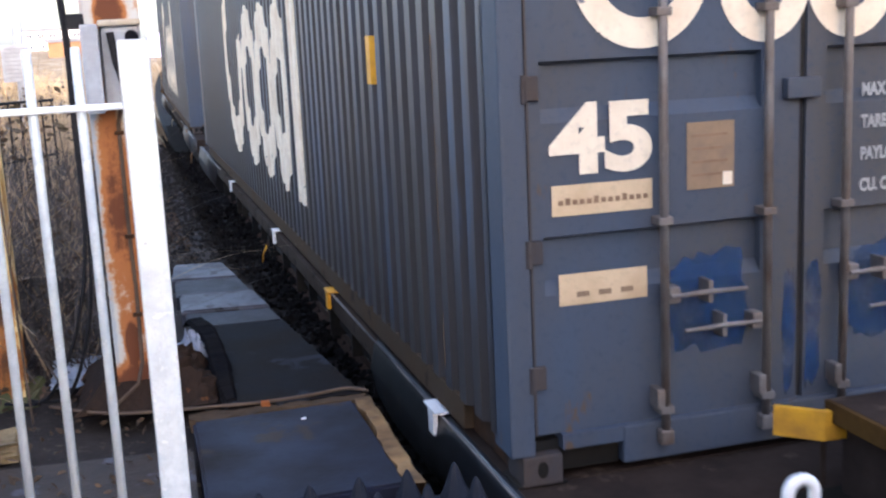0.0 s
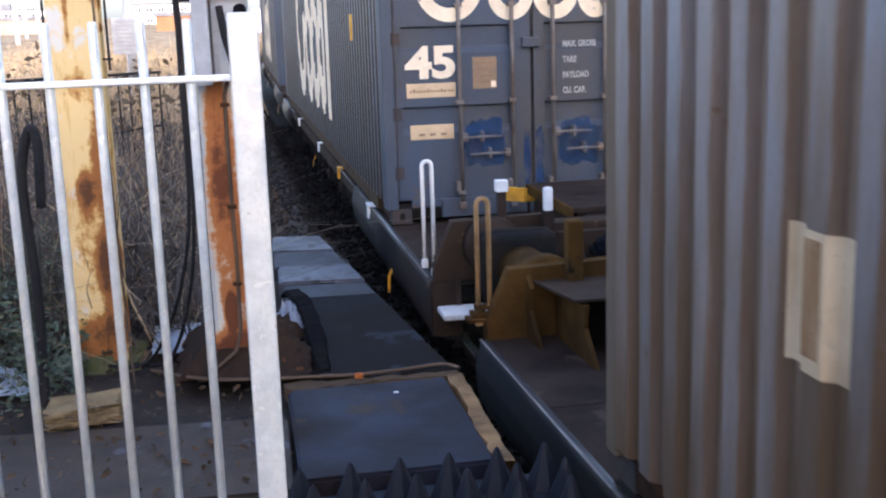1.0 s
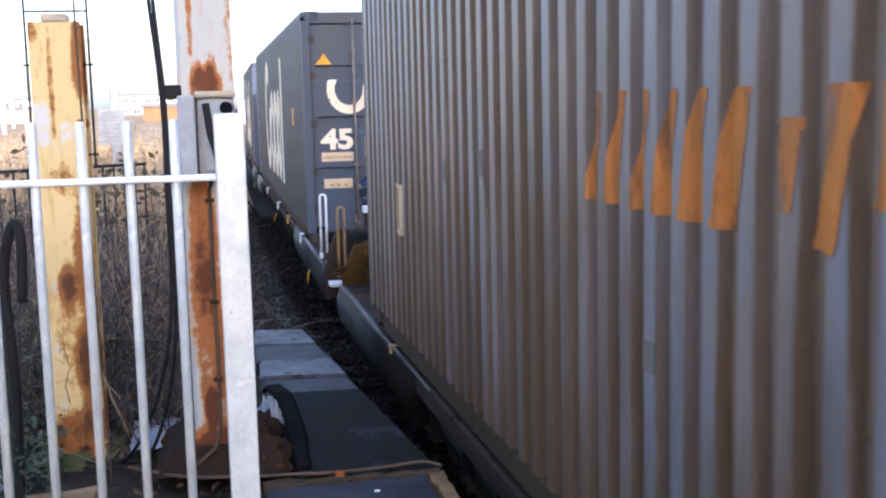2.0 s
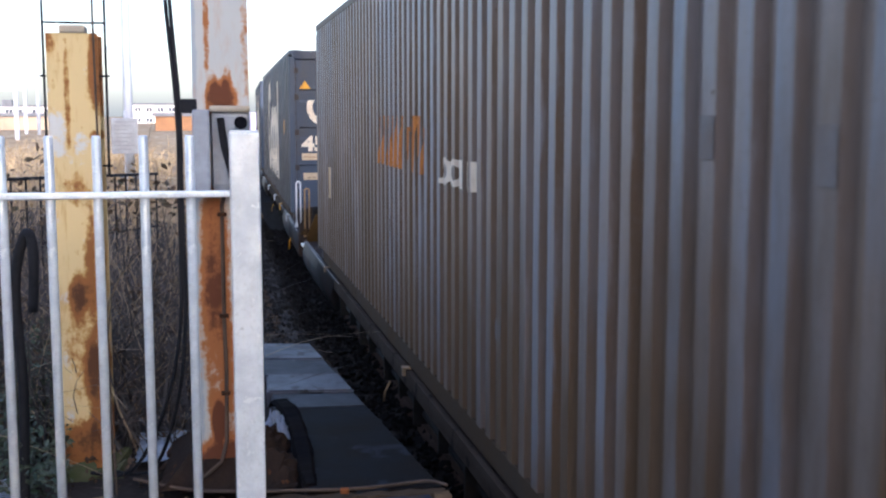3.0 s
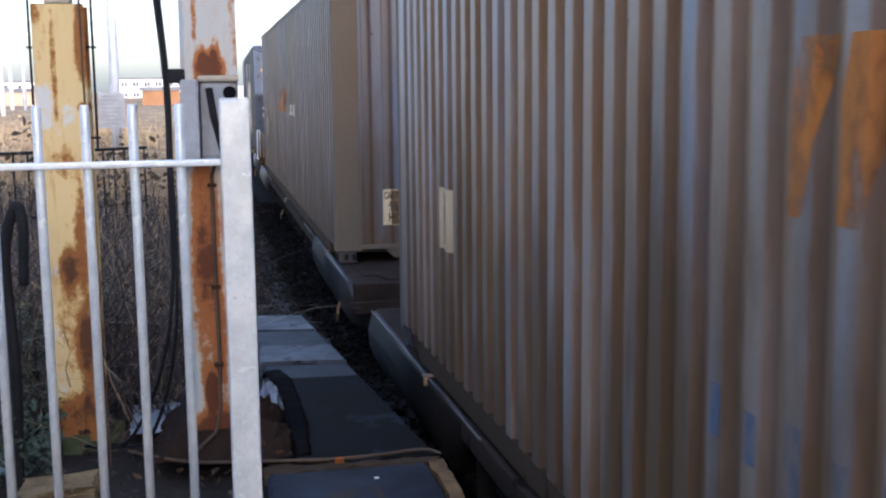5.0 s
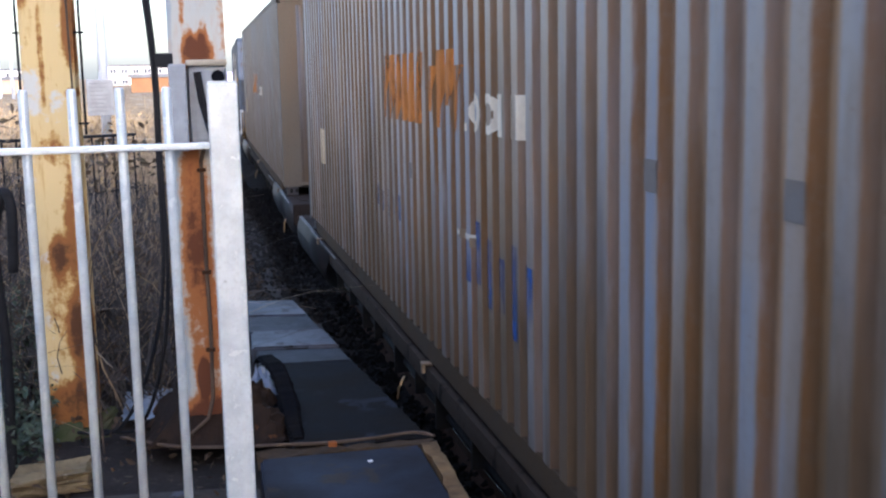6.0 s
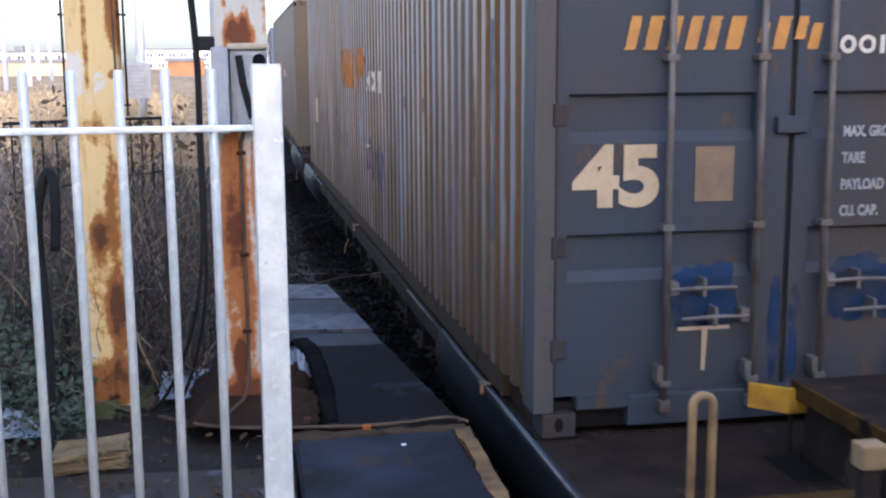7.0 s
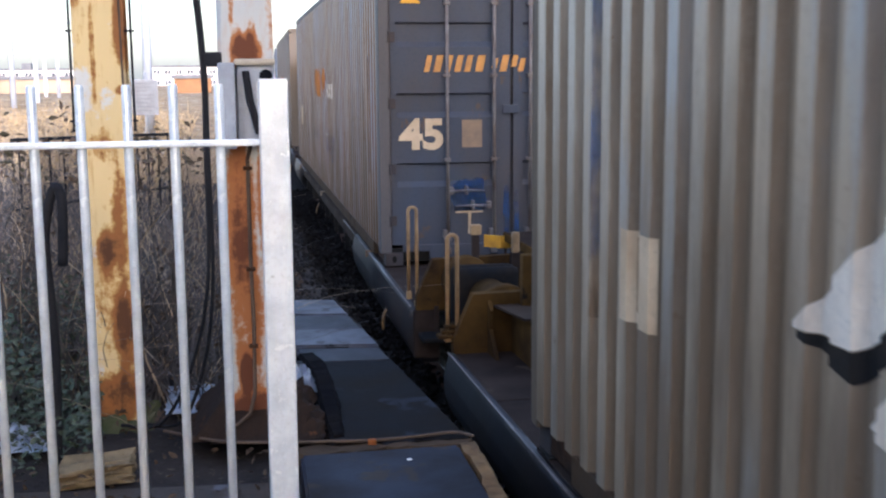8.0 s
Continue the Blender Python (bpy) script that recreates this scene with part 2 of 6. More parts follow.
DULL_RED = surface("dusty_red_hose_cover", (0.11, 0.035, 0.028), (0.06, 0.035, 0.03), 0.8, big=8)
HOSE = surface("dark_blue_grey_hose", (0.004, 0.0055, 0.010), (0.010, 0.009, 0.011), 0.85, big=6, gloss=0.05)
GALV = surface("bright_galvanised_steel", (0.77, 0.84, 0.89), (0.54, 0.61, 0.67), 0.33, 0.22, big=11, fine=70, amount=0.45, bump=0.14, spots=(0.82, 0.88, 0.91), spot_size=22, spot_amount=0.3, gloss=0.6)

def flaked(name, paint, pale, tan, rust, dark, regions, pale_regions=()):
    """Old paint on steel: bleached areas, tan weeping and rust that frays out from where water has sat. regions: x, z, half width, half height, strength."""
    m, t, b = tree(name)
    n, l = t.nodes, t.links
    at, drawn = n.new("ShaderNodeTexCoord"), n.new("ShaderNodeMapping")
    drawn.inputs["Scale"].default_value = (1, 1, 0.22)
    l.new(at.outputs["Object"], drawn.inputs["Vector"])

    def cloud(scale, upright):
        c = n.new("ShaderNodeTexNoise")
        c.inputs["Scale"].default_value, c.inputs["Detail"].default_value, c.inputs["Roughness"].default_value = scale, 8.0, 0.68
        l.new((drawn if upright else at).outputs[0 if upright else "Object"], c.inputs["Vector"])
        return c.outputs["Fac"]

    def add(a, c, kind="ADD"):
        x = n.new("ShaderNodeMath")
        x.operation = kind
        for k, v in ((0, a), (1, c)):
            if isinstance(v, float):
                x.inputs[k].default_value = v
            else:
                l.new(v, x.inputs[k])
        return x.outputs[0]

    def steps(source, low, high, a=0.0, c=1.0):
        r = n.new("ShaderNodeMapRange")
        r.interpolation_type = "SMOOTHSTEP"
        for k, v in ((1, low), (2, high), (3, a), (4, c)):
            r.inputs[k].default_value = v
        l.new(source, r.inputs[0])
        return r.outputs[0]

    def bump_at(x, z, rx, rz, strength):
        away, scaled, length = n.new("ShaderNodeVectorMath"), n.new("ShaderNodeVectorMath"), n.new("ShaderNodeVectorMath")
        away.operation, scaled.operation, length.operation = "SUBTRACT", "MULTIPLY", "LENGTH"
        away.inputs[1].default_value, scaled.inputs[1].default_value = (x, 0, z), (1 / rx, 0, 1 / rz)
        l.new(at.outputs["Object"], away.inputs[0])
        l.new(away.outputs[0], scaled.inputs[0])
        l.new(scaled.outputs[0], length.inputs[0])
        return steps(length.outputs["Value"], 0.35, 1.25, strength, 0.0)

    def blend(fac, a, c):
        x = n.new("ShaderNodeMix")
        x.data_type = "RGBA"
        l.new(fac, x.inputs[0])
        for k, v in ((6, a), (7, c)):
            if isinstance(v, tuple):
                x.inputs[k].default_value = (*v, 1)
            else:
                l.new(v, x.inputs[k])
        return x.outputs[2]

    wet = add(add(cloud(11.0, True), 0.55, "MULTIPLY"), add(cloud(26.0, False), 0.45, "MULTIPLY"))
    for r in regions:
        wet = add(wet, bump_at(*r))
    worn = cloud(7.0, False)
    for r in pale_regions:
        worn = add(worn, bump_at(*r))
    colour = blend(steps(worn, 0.58, 0.70), paint, pale)
    colour = blend(steps(cloud(16.0, True), 0.50, 0.72, 0.0, 0.7), colour, tan)
    colour = blend(steps(wet, 0.60, 0.68, 0.0, 0.9), colour, tan)
    colour = blend(steps(wet, 0.66, 0.76), colour, rust)
    colour = blend(steps(wet, 0.82, 1.0), colour, dark)
    l.new(colour, b.inputs["Base Color"])
    b.inputs["Roughness"].default_value, b.inputs["Specular IOR Level"].default_value = 0.7, 0.2
    u = n.new("ShaderNodeBump")
    u.inputs["Strength"].default_value, u.inputs["Distance"].default_value = 0.35, 0.006
    l.new(wet, u.inputs["Height"])
    l.new(u.outputs[0], b.inputs["Normal"])
    return m


YELLOW_POST = flaked("peeling_cream_yellow_paint", (0.66, 0.52, 0.27), (0.60, 0.61, 0.60), (0.46, 0.27, 0.09), (0.27, 0.115, 0.035), (0.09, 0.04, 0.02),
                     ((-1.825, 2.86, 0.035, 0.3, 0.36), (-1.86, 2.8, 0.02, 0.12, 0.2), (-1.955, 2.75, 0.016, 0.34, 0.2), (-2.02, 2.96, 0.03, 0.06, 0.24), (-1.84, 2.54, 0.03, 0.03, 0.27), (-1.93, 2.28, 0.09, 0.1, 0.15),
                      (-1.94, 1.80, 0.05, 0.12, 0.36), (-1.86, 1.95, 0.05, 0.3, 0.2), (-1.87, 1.44, 0.06, 0.2, 0.36), (-1.92, 1.6, 0.1, 0.4, 0.15), (-1.93, 1.08, 0.18, 0.15, 0.36), (-1.85, 1.2, 0.06, 0.12, 0.2)),
                     ((-2.0, 2.55, 0.05, 0.16, 0.16), (-1.9, 2.52, 0.05, 0.07, 0.14), (-1.99, 1.3, 0.03, 0.3, 0.12)))
GREY_POST = flaked("peeling_pale_paint_on_steel", (0.49, 0.51, 0.50), (0.38, 0.43, 0.48), (0.48, 0.355, 0.26), (0.35, 0.135, 0.045), (0.12, 0.042, 0.02),
                   ((-1.335, 3.2, 0.018, 0.6, 0.26), (-1.275, 2.70, 0.08, 0.10, 0.55), (-1.31, 2.78, 0.02, 0.08, 0.2), (-1.25, 2.80, 0.025, 0.07, 0.2), (-1.17, 3.1, 0.03, 0.7, 0.16),
                    (-1.325, 2.1, 0.075, 0.5, 0.30), (-1.325, 1.6, 0.085, 0.5, 0.27), (-1.21, 2.1, 0.04, 0.36, 0.28), (-1.2, 1.72, 0.03, 0.12, 0.26), (-1.22, 1.6, 0.09, 0.75, 0.16),
                    (-1.315, 1.27, 0.036, 0.10, 0.7), (-1.27, 1.06, 0.25, 0.14, 0.6)),
                   ((-1.392, 2.2, 0.02, 1.6, 0.3),))
RUST = surface("orange_brown_rust", (0.30, 0.105, 0.03), (0.14, 0.05, 0.02), 0.9, big=7, fine=60, amount=0.45, streak=2, bump=0.3)


def stain(name, colour, other, scale, streak, low, high):
    """A rust stain whose edges fray into the paint below."""
    m = surface(name, colour, other, 0.9, big=9, fine=60, amount=0.45, streak=streak, bump=0.25)
    n, l = m.node_tree.nodes, m.node_tree.links
    at, place, cloud, step = n.new("ShaderNodeTexCoord"), n.new("ShaderNodeMapping"), n.new("ShaderNodeTexNoise"), n.new("ShaderNodeMapRange")
    place.inputs["Scale"].default_value = (1, 1, 1 / streak)
    cloud.inputs["Scale"].default_value, cloud.inputs["Detail"].default_value, cloud.inputs["Roughness"].default_value = scale, 9.0, 0.68
    step.inputs[1].default_value, step.inputs[2].default_value = low, high
    l.new(at.outputs["Object"], place.inputs["Vector"])
    l.new(place.outputs[0], cloud.inputs["Vector"])
    l.new(cloud.outputs["Fac"], step.inputs[0])
    l.new(step.outputs[0], n["Principled BSDF"].inputs["Alpha"])
    return m


WORN_BLUE = stain("rubbed_bright_blue_paint", (0.024, 0.066, 0.175), (0.036, 0.06, 0.11), 5.0, 1.4, 0.36, 0.74)
WORN_ORANGE = stain("rubbed_orange_marking", (0.56, 0.20, 0.045), (0.36, 0.15, 0.055), 7.0, 3.0, 0.30, 0.52)
WORN_WHITE = stain("rubbed_cream_marking", (0.82, 0.72, 0.58), (0.58, 0.46, 0.34), 8.0, 3.0, 0.20, 0.38)
SPRAY_BLUE = stain("patchy_blue_spray", (0.035, 0.095, 0.31), (0.06, 0.11, 0.24), 5.0, 2.0, 0.38, 0.68)
PALE_BLUE = stain("rubbed_pale_blue_paint", (0.11, 0.18, 0.33), (0.17, 0.22, 0.29), 6.0, 3.0, 0.40, 0.70)
RUBBED_RUST = stain("rubbed_orange_rust", (0.30, 0.17, 0.08), (0.19, 0.115, 0.065), 6.0, 3.0, 0.38, 0.66)
BOX_PAINT = surface("weathered_grey_cabinet", (0.36, 0.40, 0.46), (0.24, 0.25, 0.27), 0.5, big=4, amount=0.45, bump=0.05)
LID_PAINT = surface("stained_pale_lid", (0.46, 0.42, 0.34), (0.30, 0.24, 0.16), 0.6, big=4, amount=0.5, bump=0.05)
CABLE = surface("black_cable_sheath", (0.012, 0.013, 0.017), (0.024, 0.024, 0.027), 0.75, gloss=0.12)
BROWN_WIRE = surface("brown_grey_wire", (0.11, 0.08, 0.06), (0.06, 0.045, 0.036), 0.8, big=6)
# the bluish spots put blotches of sky reflection into the colour
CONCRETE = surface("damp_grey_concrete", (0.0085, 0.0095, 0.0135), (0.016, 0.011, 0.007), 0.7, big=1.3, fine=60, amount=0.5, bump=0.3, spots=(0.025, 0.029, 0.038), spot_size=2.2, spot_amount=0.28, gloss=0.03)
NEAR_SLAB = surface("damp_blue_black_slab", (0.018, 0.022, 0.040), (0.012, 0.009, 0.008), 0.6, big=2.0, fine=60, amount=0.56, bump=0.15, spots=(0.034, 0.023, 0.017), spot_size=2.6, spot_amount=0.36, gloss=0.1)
# this pale tone and the mottled slab's spots paint the sky's sheen
STEP_SLAB = surface("pale_sheen_step_slab", (0.09, 0.097, 0.125), (0.02, 0.021, 0.027), 0.55, big=3.2, fine=60, amount=0.5, bump=0.3, spots=(0.014, 0.014, 0.018), spot_size=5, spot_amount=0.38, gloss=0.2)
MOTTLED_SLAB = surface("mottled_damp_sheen_slab", (0.032, 0.037, 0.050), (0.016, 0.016, 0.019), 0.6, big=3.0, fine=60, amount=0.5, bump=0.3, spots=(0.11, 0.12, 0.15), spot_size=4, spot_amount=0.3, gloss=0.15)
OCHRE_EDGE = surface("ochre_stained_timber_edge", (0.27, 0.165, 0.075), (0.07, 0.045, 0.028), 0.85, big=5, fine=60, amount=0.55, bump=0.4, spots=(0.03, 0.025, 0.022), spot_size=6, spot_amount=0.3)
MUD = surface("brown_leaf_mould", (0.040, 0.034, 0.031), (0.020, 0.018, 0.018), 0.95, big=2.5, fine=25, amount=0.5, bump=0.8, spots=(0.085, 0.068, 0.052), spot_size=14, spot_amount=0.3)
BALLAST = surface("grey_brown_ballast", (0.030, 0.027, 0.027), (0.016, 0.015, 0.016), 0.95, big=6, fine=22, amount=0.5, bump=1.0)
# oily ballast, blackened further to hold the shade under and beside the train
OIL_SHADE = surface("oil_shade_ballast", (0.014, 0.012, 0.012), (0.008, 0.0075, 0.0075), 0.9, big=6, fine=22, amount=0.5, bump=1.0)
DARK_BRICK = surface("soot_black_brick", (0.035, 0.031, 0.029), (0.02, 0.018, 0.018), 0.9, big=2)
DARK_MORTAR = surface("dark_brown_mortar", (0.075, 0.05, 0.03), (0.04, 0.03, 0.022), 0.9, big=6, fine=50, bump=0.3)
STONE = surface("ballast_stone", (0.025, 0.022, 0.021), (0.013, 0.012, 0.012), 0.95, big=9, bump=0.3)
SLEEPER = surface("grey_concrete_sleeper", (0.045, 0.038, 0.034), (0.026, 0.022, 0.02), 0.9, big=4, bump=0.2)
# sleeper colour also darkened for the shade beneath the wagons
OIL_SHADE_SLEEPER = surface("oil_shade_sleeper", (0.018, 0.016, 0.015), (0.03, 0.025, 0.02), 0.9, big=4, bump=0.2)
MOSS = surface("mossy_concrete", (0.09, 0.09, 0.05), (0.05, 0.065, 0.025), 0.9, big=6, amount=0.5, bump=0.3)
RAIL_SIDE = surface("rusty_rail_web", (0.075, 0.042, 0.028), (0.045, 0.028, 0.02), 0.85, big=4)
RAIL_TOP = surface("polished_rail_head", (0.62, 0.62, 0.64), (0.5, 0.5, 0.52), 0.22, 0.95, big=2, bump=0)
RUBBER = surface("dark_blue_black_rubber_cone", (0.008, 0.011, 0.02), (0.016, 0.019, 0.028), 0.6, big=8, fine=80, bump=0.2, gloss=0.15)
GOLD_SCRUB = surface("sunlit_orange_brown_scrub", (0.55, 0.40, 0.22), (0.13, 0.09, 0.055), 0.95, big=1.6, bump=0)
DIRTY_SLAB = surface("muddy_concrete", (0.05, 0.036, 0.026), (0.024, 0.021, 0.02), 0.6, big=3.4, fine=45, amount=0.5, bump=0.3, spots=(0.085, 0.085, 0.10), spot_size=4, spot_amount=0.3, gloss=0.25)
TWIG = surface("dry_brown_stems", (0.108, 0.10, 0.098), (0.038, 0.036, 0.037), 0.9, big=5, bump=0)
STRAW = surface("pale_dry_grass_stems", (0.40, 0.31, 0.21), (0.17, 0.13, 0.09), 0.9, big=5, bump=0)
IVY = surface("dark_green_leaves", (0.035, 0.062, 0.036), (0.11, 0.125, 0.095), 0.4, big=14, bump=0)
DRY_LEAF = surface("curled_brown_leaves", (0.105, 0.07, 0.046), (0.05, 0.04, 0.032), 0.9, big=4, bump=0)
BRAMBLE_LEAF = surface("bronzed_bramble_leaves", (0.10, 0.06, 0.035), (0.05, 0.055, 0.03), 0.6, big=5, bump=0)
FOIL = surface("crumpled_pale_blue_plastic", (0.45, 0.55, 0.72), (0.62, 0.68, 0.78), 0.22, big=9, bump=0.1)
LEAN_TIMBER = surface("weathered_yellow_brown_board", (0.24, 0.18, 0.10), (0.09, 0.072, 0.045), 0.9, big=7, fine=50, amount=0.5, bump=0.6, spots=(0.30, 0.25, 0.17), spot_size=7, spot_amount=0.25)
HOUSE_WHITE = surface("white_render", (0.78, 0.76, 0.72), (0.66, 0.62, 0.56), 0.8, big=0.3)
HOUSE_TAN = surface("sandy_brick", (0.40, 0.31, 0.22), (0.30, 0.22, 0.15), 0.85, big=0.3)
BRICK_RED = surface("orange_brown_brick", (0.30, 0.155, 0.075), (0.20, 0.105, 0.055), 0.85, big=0.4)
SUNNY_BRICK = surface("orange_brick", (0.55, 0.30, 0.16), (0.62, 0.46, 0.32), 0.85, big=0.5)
PALE_PAVING = surface("pale_concrete_paving", (0.46, 0.47, 0.50), (0.30, 0.31, 0.34), 0.5, big=0.8, bump=0.1)
CASE_GREY = surface("weathered_concrete_case", (0.15, 0.155, 0.14), (0.09, 0.09, 0.08), 0.85, big=4, amount=0.5, streak=3, bump=0.2)
LILAC = surface("pale_lilac_paint", (0.50, 0.42, 0.62), (0.62, 0.56, 0.70), 0.6, big=1.2)
SLATE = surface("grey_slate", (0.16, 0.16, 0.17), (0.11, 0.11, 0.12), 0.7, big=0.5)
GLASS_DARK = surface("dark_far_window_glass", (0.06, 0.07, 0.09), (0.1, 0.11, 0.13), 0.12, big=0.3, bump=0)
MAST = surface("pale_grey_mast_paint", (0.40, 0.42, 0.46), (0.32, 0.33, 0.36), 0.5, 0.1, big=1)
SIGN_WHITE = surface("dull_sign_face", (0.40, 0.42, 0.46), (0.30, 0.31, 0.33), 0.5, big=4)
SIGN_TEXT = surface("grey_sign_lines", (0.25, 0.25, 0.27), (0.35, 0.35, 0.36), 0.6)
SHED_WALL = surface("grey_brick_blocker", (0.34, 0.30, 0.27), (0.26, 0.23, 0.20), 0.9, big=0.6)
FIELD = surface("dry_grass_and_earth", (0.42, 0.29, 0.16), (0.14, 0.095, 0.06), 0.95, big=0.5, fine=4, amount=0.5, bump=0.5, spots=(0.62, 0.54, 0.40), spot_size=0.7, spot_amount=0.32)

# ---- building blocks ----


def link(name, bm, material, parent=None, label="", smooth=False):
    me = bpy.data.meshes.new(name)
    bm.to_mesh(me)
    bm.free()
    mats = material if isinstance(material, (list, tuple)) else [material]
    for m in mats:
        me.materials.append(m)
    if smooth:
        for f in me.polygons:
            f.use_smooth = True
    ob = new(name, me)
    if parent is not None:
        ob.parent = parent
    if label:
        tagged(ob, label)
    return ob


def part(name, bm, material, parent, label="", smooth=False):
    return link(name, bm, material, parent, label, smooth)


def thing(name, label, category, group="", kind="", at=None):
    ob = new(name)
    ob.empty_display_size = 0.2
    if at is not None:
        ob.matrix_basis = at
    return tagged(ob, label, category, group, kind)


def box(x0, x1, y0, y1, z0, z1, bevel=0.0, bm=None):
    bm = bm or bmesh.new()
    made = bmesh.ops.create_cube(bm, size=1, matrix=Matrix.Translation(((x0 + x1) / 2, (y0 + y1) / 2, (z0 + z1) / 2)) @ Matrix.Diagonal((abs(x1 - x0), abs(y1 - y0), abs(z1 - z0), 1)))
    if bevel:
        edges = {e for v in made["verts"] for e in v.link_edges}
        bmesh.ops.bevel(bm, geom=list(edges), offset=bevel, segments=2, affect="EDGES", profile=0.6)
    return bm


def tube(points, radius, sides=8, bm=None, closed_ends=True):
    """A round bar along points; radius is one number or one for each point."""
    bm = bm or bmesh.new()
    pts = [Vector(p) for p in points]
    radii = radius if isinstance(radius, (list, tuple)) else [radius] * len(pts)
    rings, side = [], None
    for i, p in enumerate(pts):
        ahead = (pts[min(i + 1, len(pts) - 1)] - pts[max(i - 1, 0)]).normalized()
        if side is None:
            side = ahead.orthogonal().normalized()
        side = (side - ahead * side.dot(ahead)).normalized()
        other = ahead.cross(side)
        rings.append([bm.verts.new(p + (side * math.cos(a) + other * math.sin(a)) * radii[i]) for a in [2 * math.pi * k / sides for k in range(sides)]])
    for a, b in zip(rings, rings[1:]):
        for k in range(sides):
            bm.faces.new((a[k], a[(k + 1) % sides], b[(k + 1) % sides], b[k]))
    if closed_ends:
        bm.faces.new(rings[0][::-1])
        bm.faces.new(rings[-1])
    return bm


def prism(outline, axis, low, high, bm=None):
    """An outline of pairs, drawn out along an axis. The pairs are the two other axes in x, y, z order."""
    bm = bm or bmesh.new()

    def spot(p, d):
        return {"x": (d, p[0], p[1]), "y": (p[0], d, p[1]), "z": (p[0], p[1], d)}[axis]

    a = [bm.verts.new(spot(p, low)) for p in outline]
    b = [bm.verts.new(spot(p, high)) for p in outline]
    n = len(outline)
    bm.faces.new(a[::-1])
    bm.faces.new(b)
    for k in range(n):
        bm.faces.new((a[k], a[(k + 1) % n], b[(k + 1) % n], b[k]))
    bmesh.ops.recalc_face_normals(bm, faces=bm.faces)
    return bm


def lettering(text, height, material, parent, at, name="lettering", label="", squeeze=1.0, bold=0.0):
    """Words in the built-in font as a thin mesh; at: the pose of the lower left corner of the words, which run along its x."""
    c = bpy.data.curves.new(name, "FONT")
    c.body, c.size, c.extrude, c.offset = text, height / 0.72, 0.0008, bold
    tmp = new(name + "_curve", c)
    me = bpy.data.meshes.new_from_object(tmp.evaluated_get(bpy.context.evaluated_depsgraph_get()))
    bpy.data.objects.remove(tmp)
    me.transform(at @ Matrix.Diagonal((squeeze, 1, 1, 1)))
    me.materials.clear()
    me.materials.append(material)
    ob = new(name, me)
    ob.parent = parent
    if label:
        tagged(ob, label)
    return ob

# ---- the train ----
LONG, WIDE, HIGH = 13.716, 2.5, 2.896      # a 45-foot pallet-wide box
BASE = 0.85                                # its underside above the rails
PITCH, GROOVE = 0.209, 0.03
SPEED, GAIN, CURVE = 5.2546, 0.02613, 0.000853
PITCH_LONG, PITCH_SHORT = 19.02, 17.33     # from box to box over the couplings, and within a pair of wagons


def side_breaks(y0, y1, first):
    """Turning points of the corrugated side: along it, depth, and whether the stretch after it is a groove's floor."""
    rows = [(y0, 0.0, 0)]
    y = first
    while y + PITCH < y1 - 0.02:
        rows += [(y, 0.0, 1), (y + 0.03, GROOVE, 1), (y + 0.088, GROOVE, 1), (y + 0.116, 0.0, 0)]
        y += PITCH
    return rows + [(y1, 0.0, 0)]


def corrugated(breaks, z0, z1, wall, flip):
    """A folded steel sheet; wall(u, d, z) gives the place of a point u along, d deep, z high."""
    bm = bmesh.new()
    low = [bm.verts.new(wall(u, d, z0)) for u, d, k in breaks]
    top = [bm.verts.new(wall(u, d, z1)) for u, d, k in breaks]
    back_low = bm.verts.new(wall(breaks[0][0], 0.06, z0)), bm.verts.new(wall(breaks[-1][0], 0.06, z0))
    back_top = bm.verts.new(wall(breaks[0][0], 0.06, z1)), bm.verts.new(wall(breaks[-1][0], 0.06, z1))
    for i in range(len(breaks) - 1):
        q = (low[i], low[i + 1], top[i + 1], top[i])
        f = bm.faces.new(q if not flip else q[::-1])
        f.material_index = breaks[i][2]
    q = (back_low[0], back_low[1], back_top[1], back_top[0])
    bm.faces.new(q[::-1] if not flip else q)
    return bm


def depth_at(breaks, u):
    for (a, da, _), (b, db, _) in zip(breaks, breaks[1:]):
        if a <= u <= b:
            return da + (db - da) * (u - a) / max(b - a, 1e-6)
    return 0.0


def runs(shape, u, z0, z1, step):
    """The stretches of height in which shape is true at u, with their ends found closely."""
    found, inside, z = [], False, z0
    while z <= z1 + step:
        now = z <= z1 and shape(u, z)
        if now != inside:
            a, c = z - step, z
            for _ in range(6):
                m = (a + c) / 2
                if (m <= z1 and shape(u, m)) == inside:
                    a = m
                else:
                    c = m
            found.append(max(z0, min(z1, (a + c) / 2)))
            inside = now
        z += step
    return list(zip(found[::2], found[1::2]))


def painted(shape, u0, u1, z0, z1, breaks, wall, step=0.02, proud=0.003, bm=None):
    """A marking that lies in the folds of a sheet, wherever shape(u, z) is true."""
    bm = bm or bmesh.new()
    cuts = sorted({round(u0 + step * k, 4) for k in range(int((u1 - u0) / step) + 2)} | {b[0] for b in breaks if u0 < b[0] < u1})
    for a, b in zip(cuts, cuts[1:]):
        if b - a < 1e-4:
            continue
        one, two = runs(shape, a + 1e-4, z0, z1, step), runs(shape, b - 1e-4, z0, z1, step)
        if len(one) != len(two):
            one = two = runs(shape, (a + b) / 2, z0, z1, step)
        for (la, ha), (lb, hb) in zip(one, two):
            bm.faces.new([bm.verts.new(wall(u, depth_at(breaks, u) - proud, q)) for u, q in ((a, la), (b, lb), (b, hb), (a, ha))])
    return bm


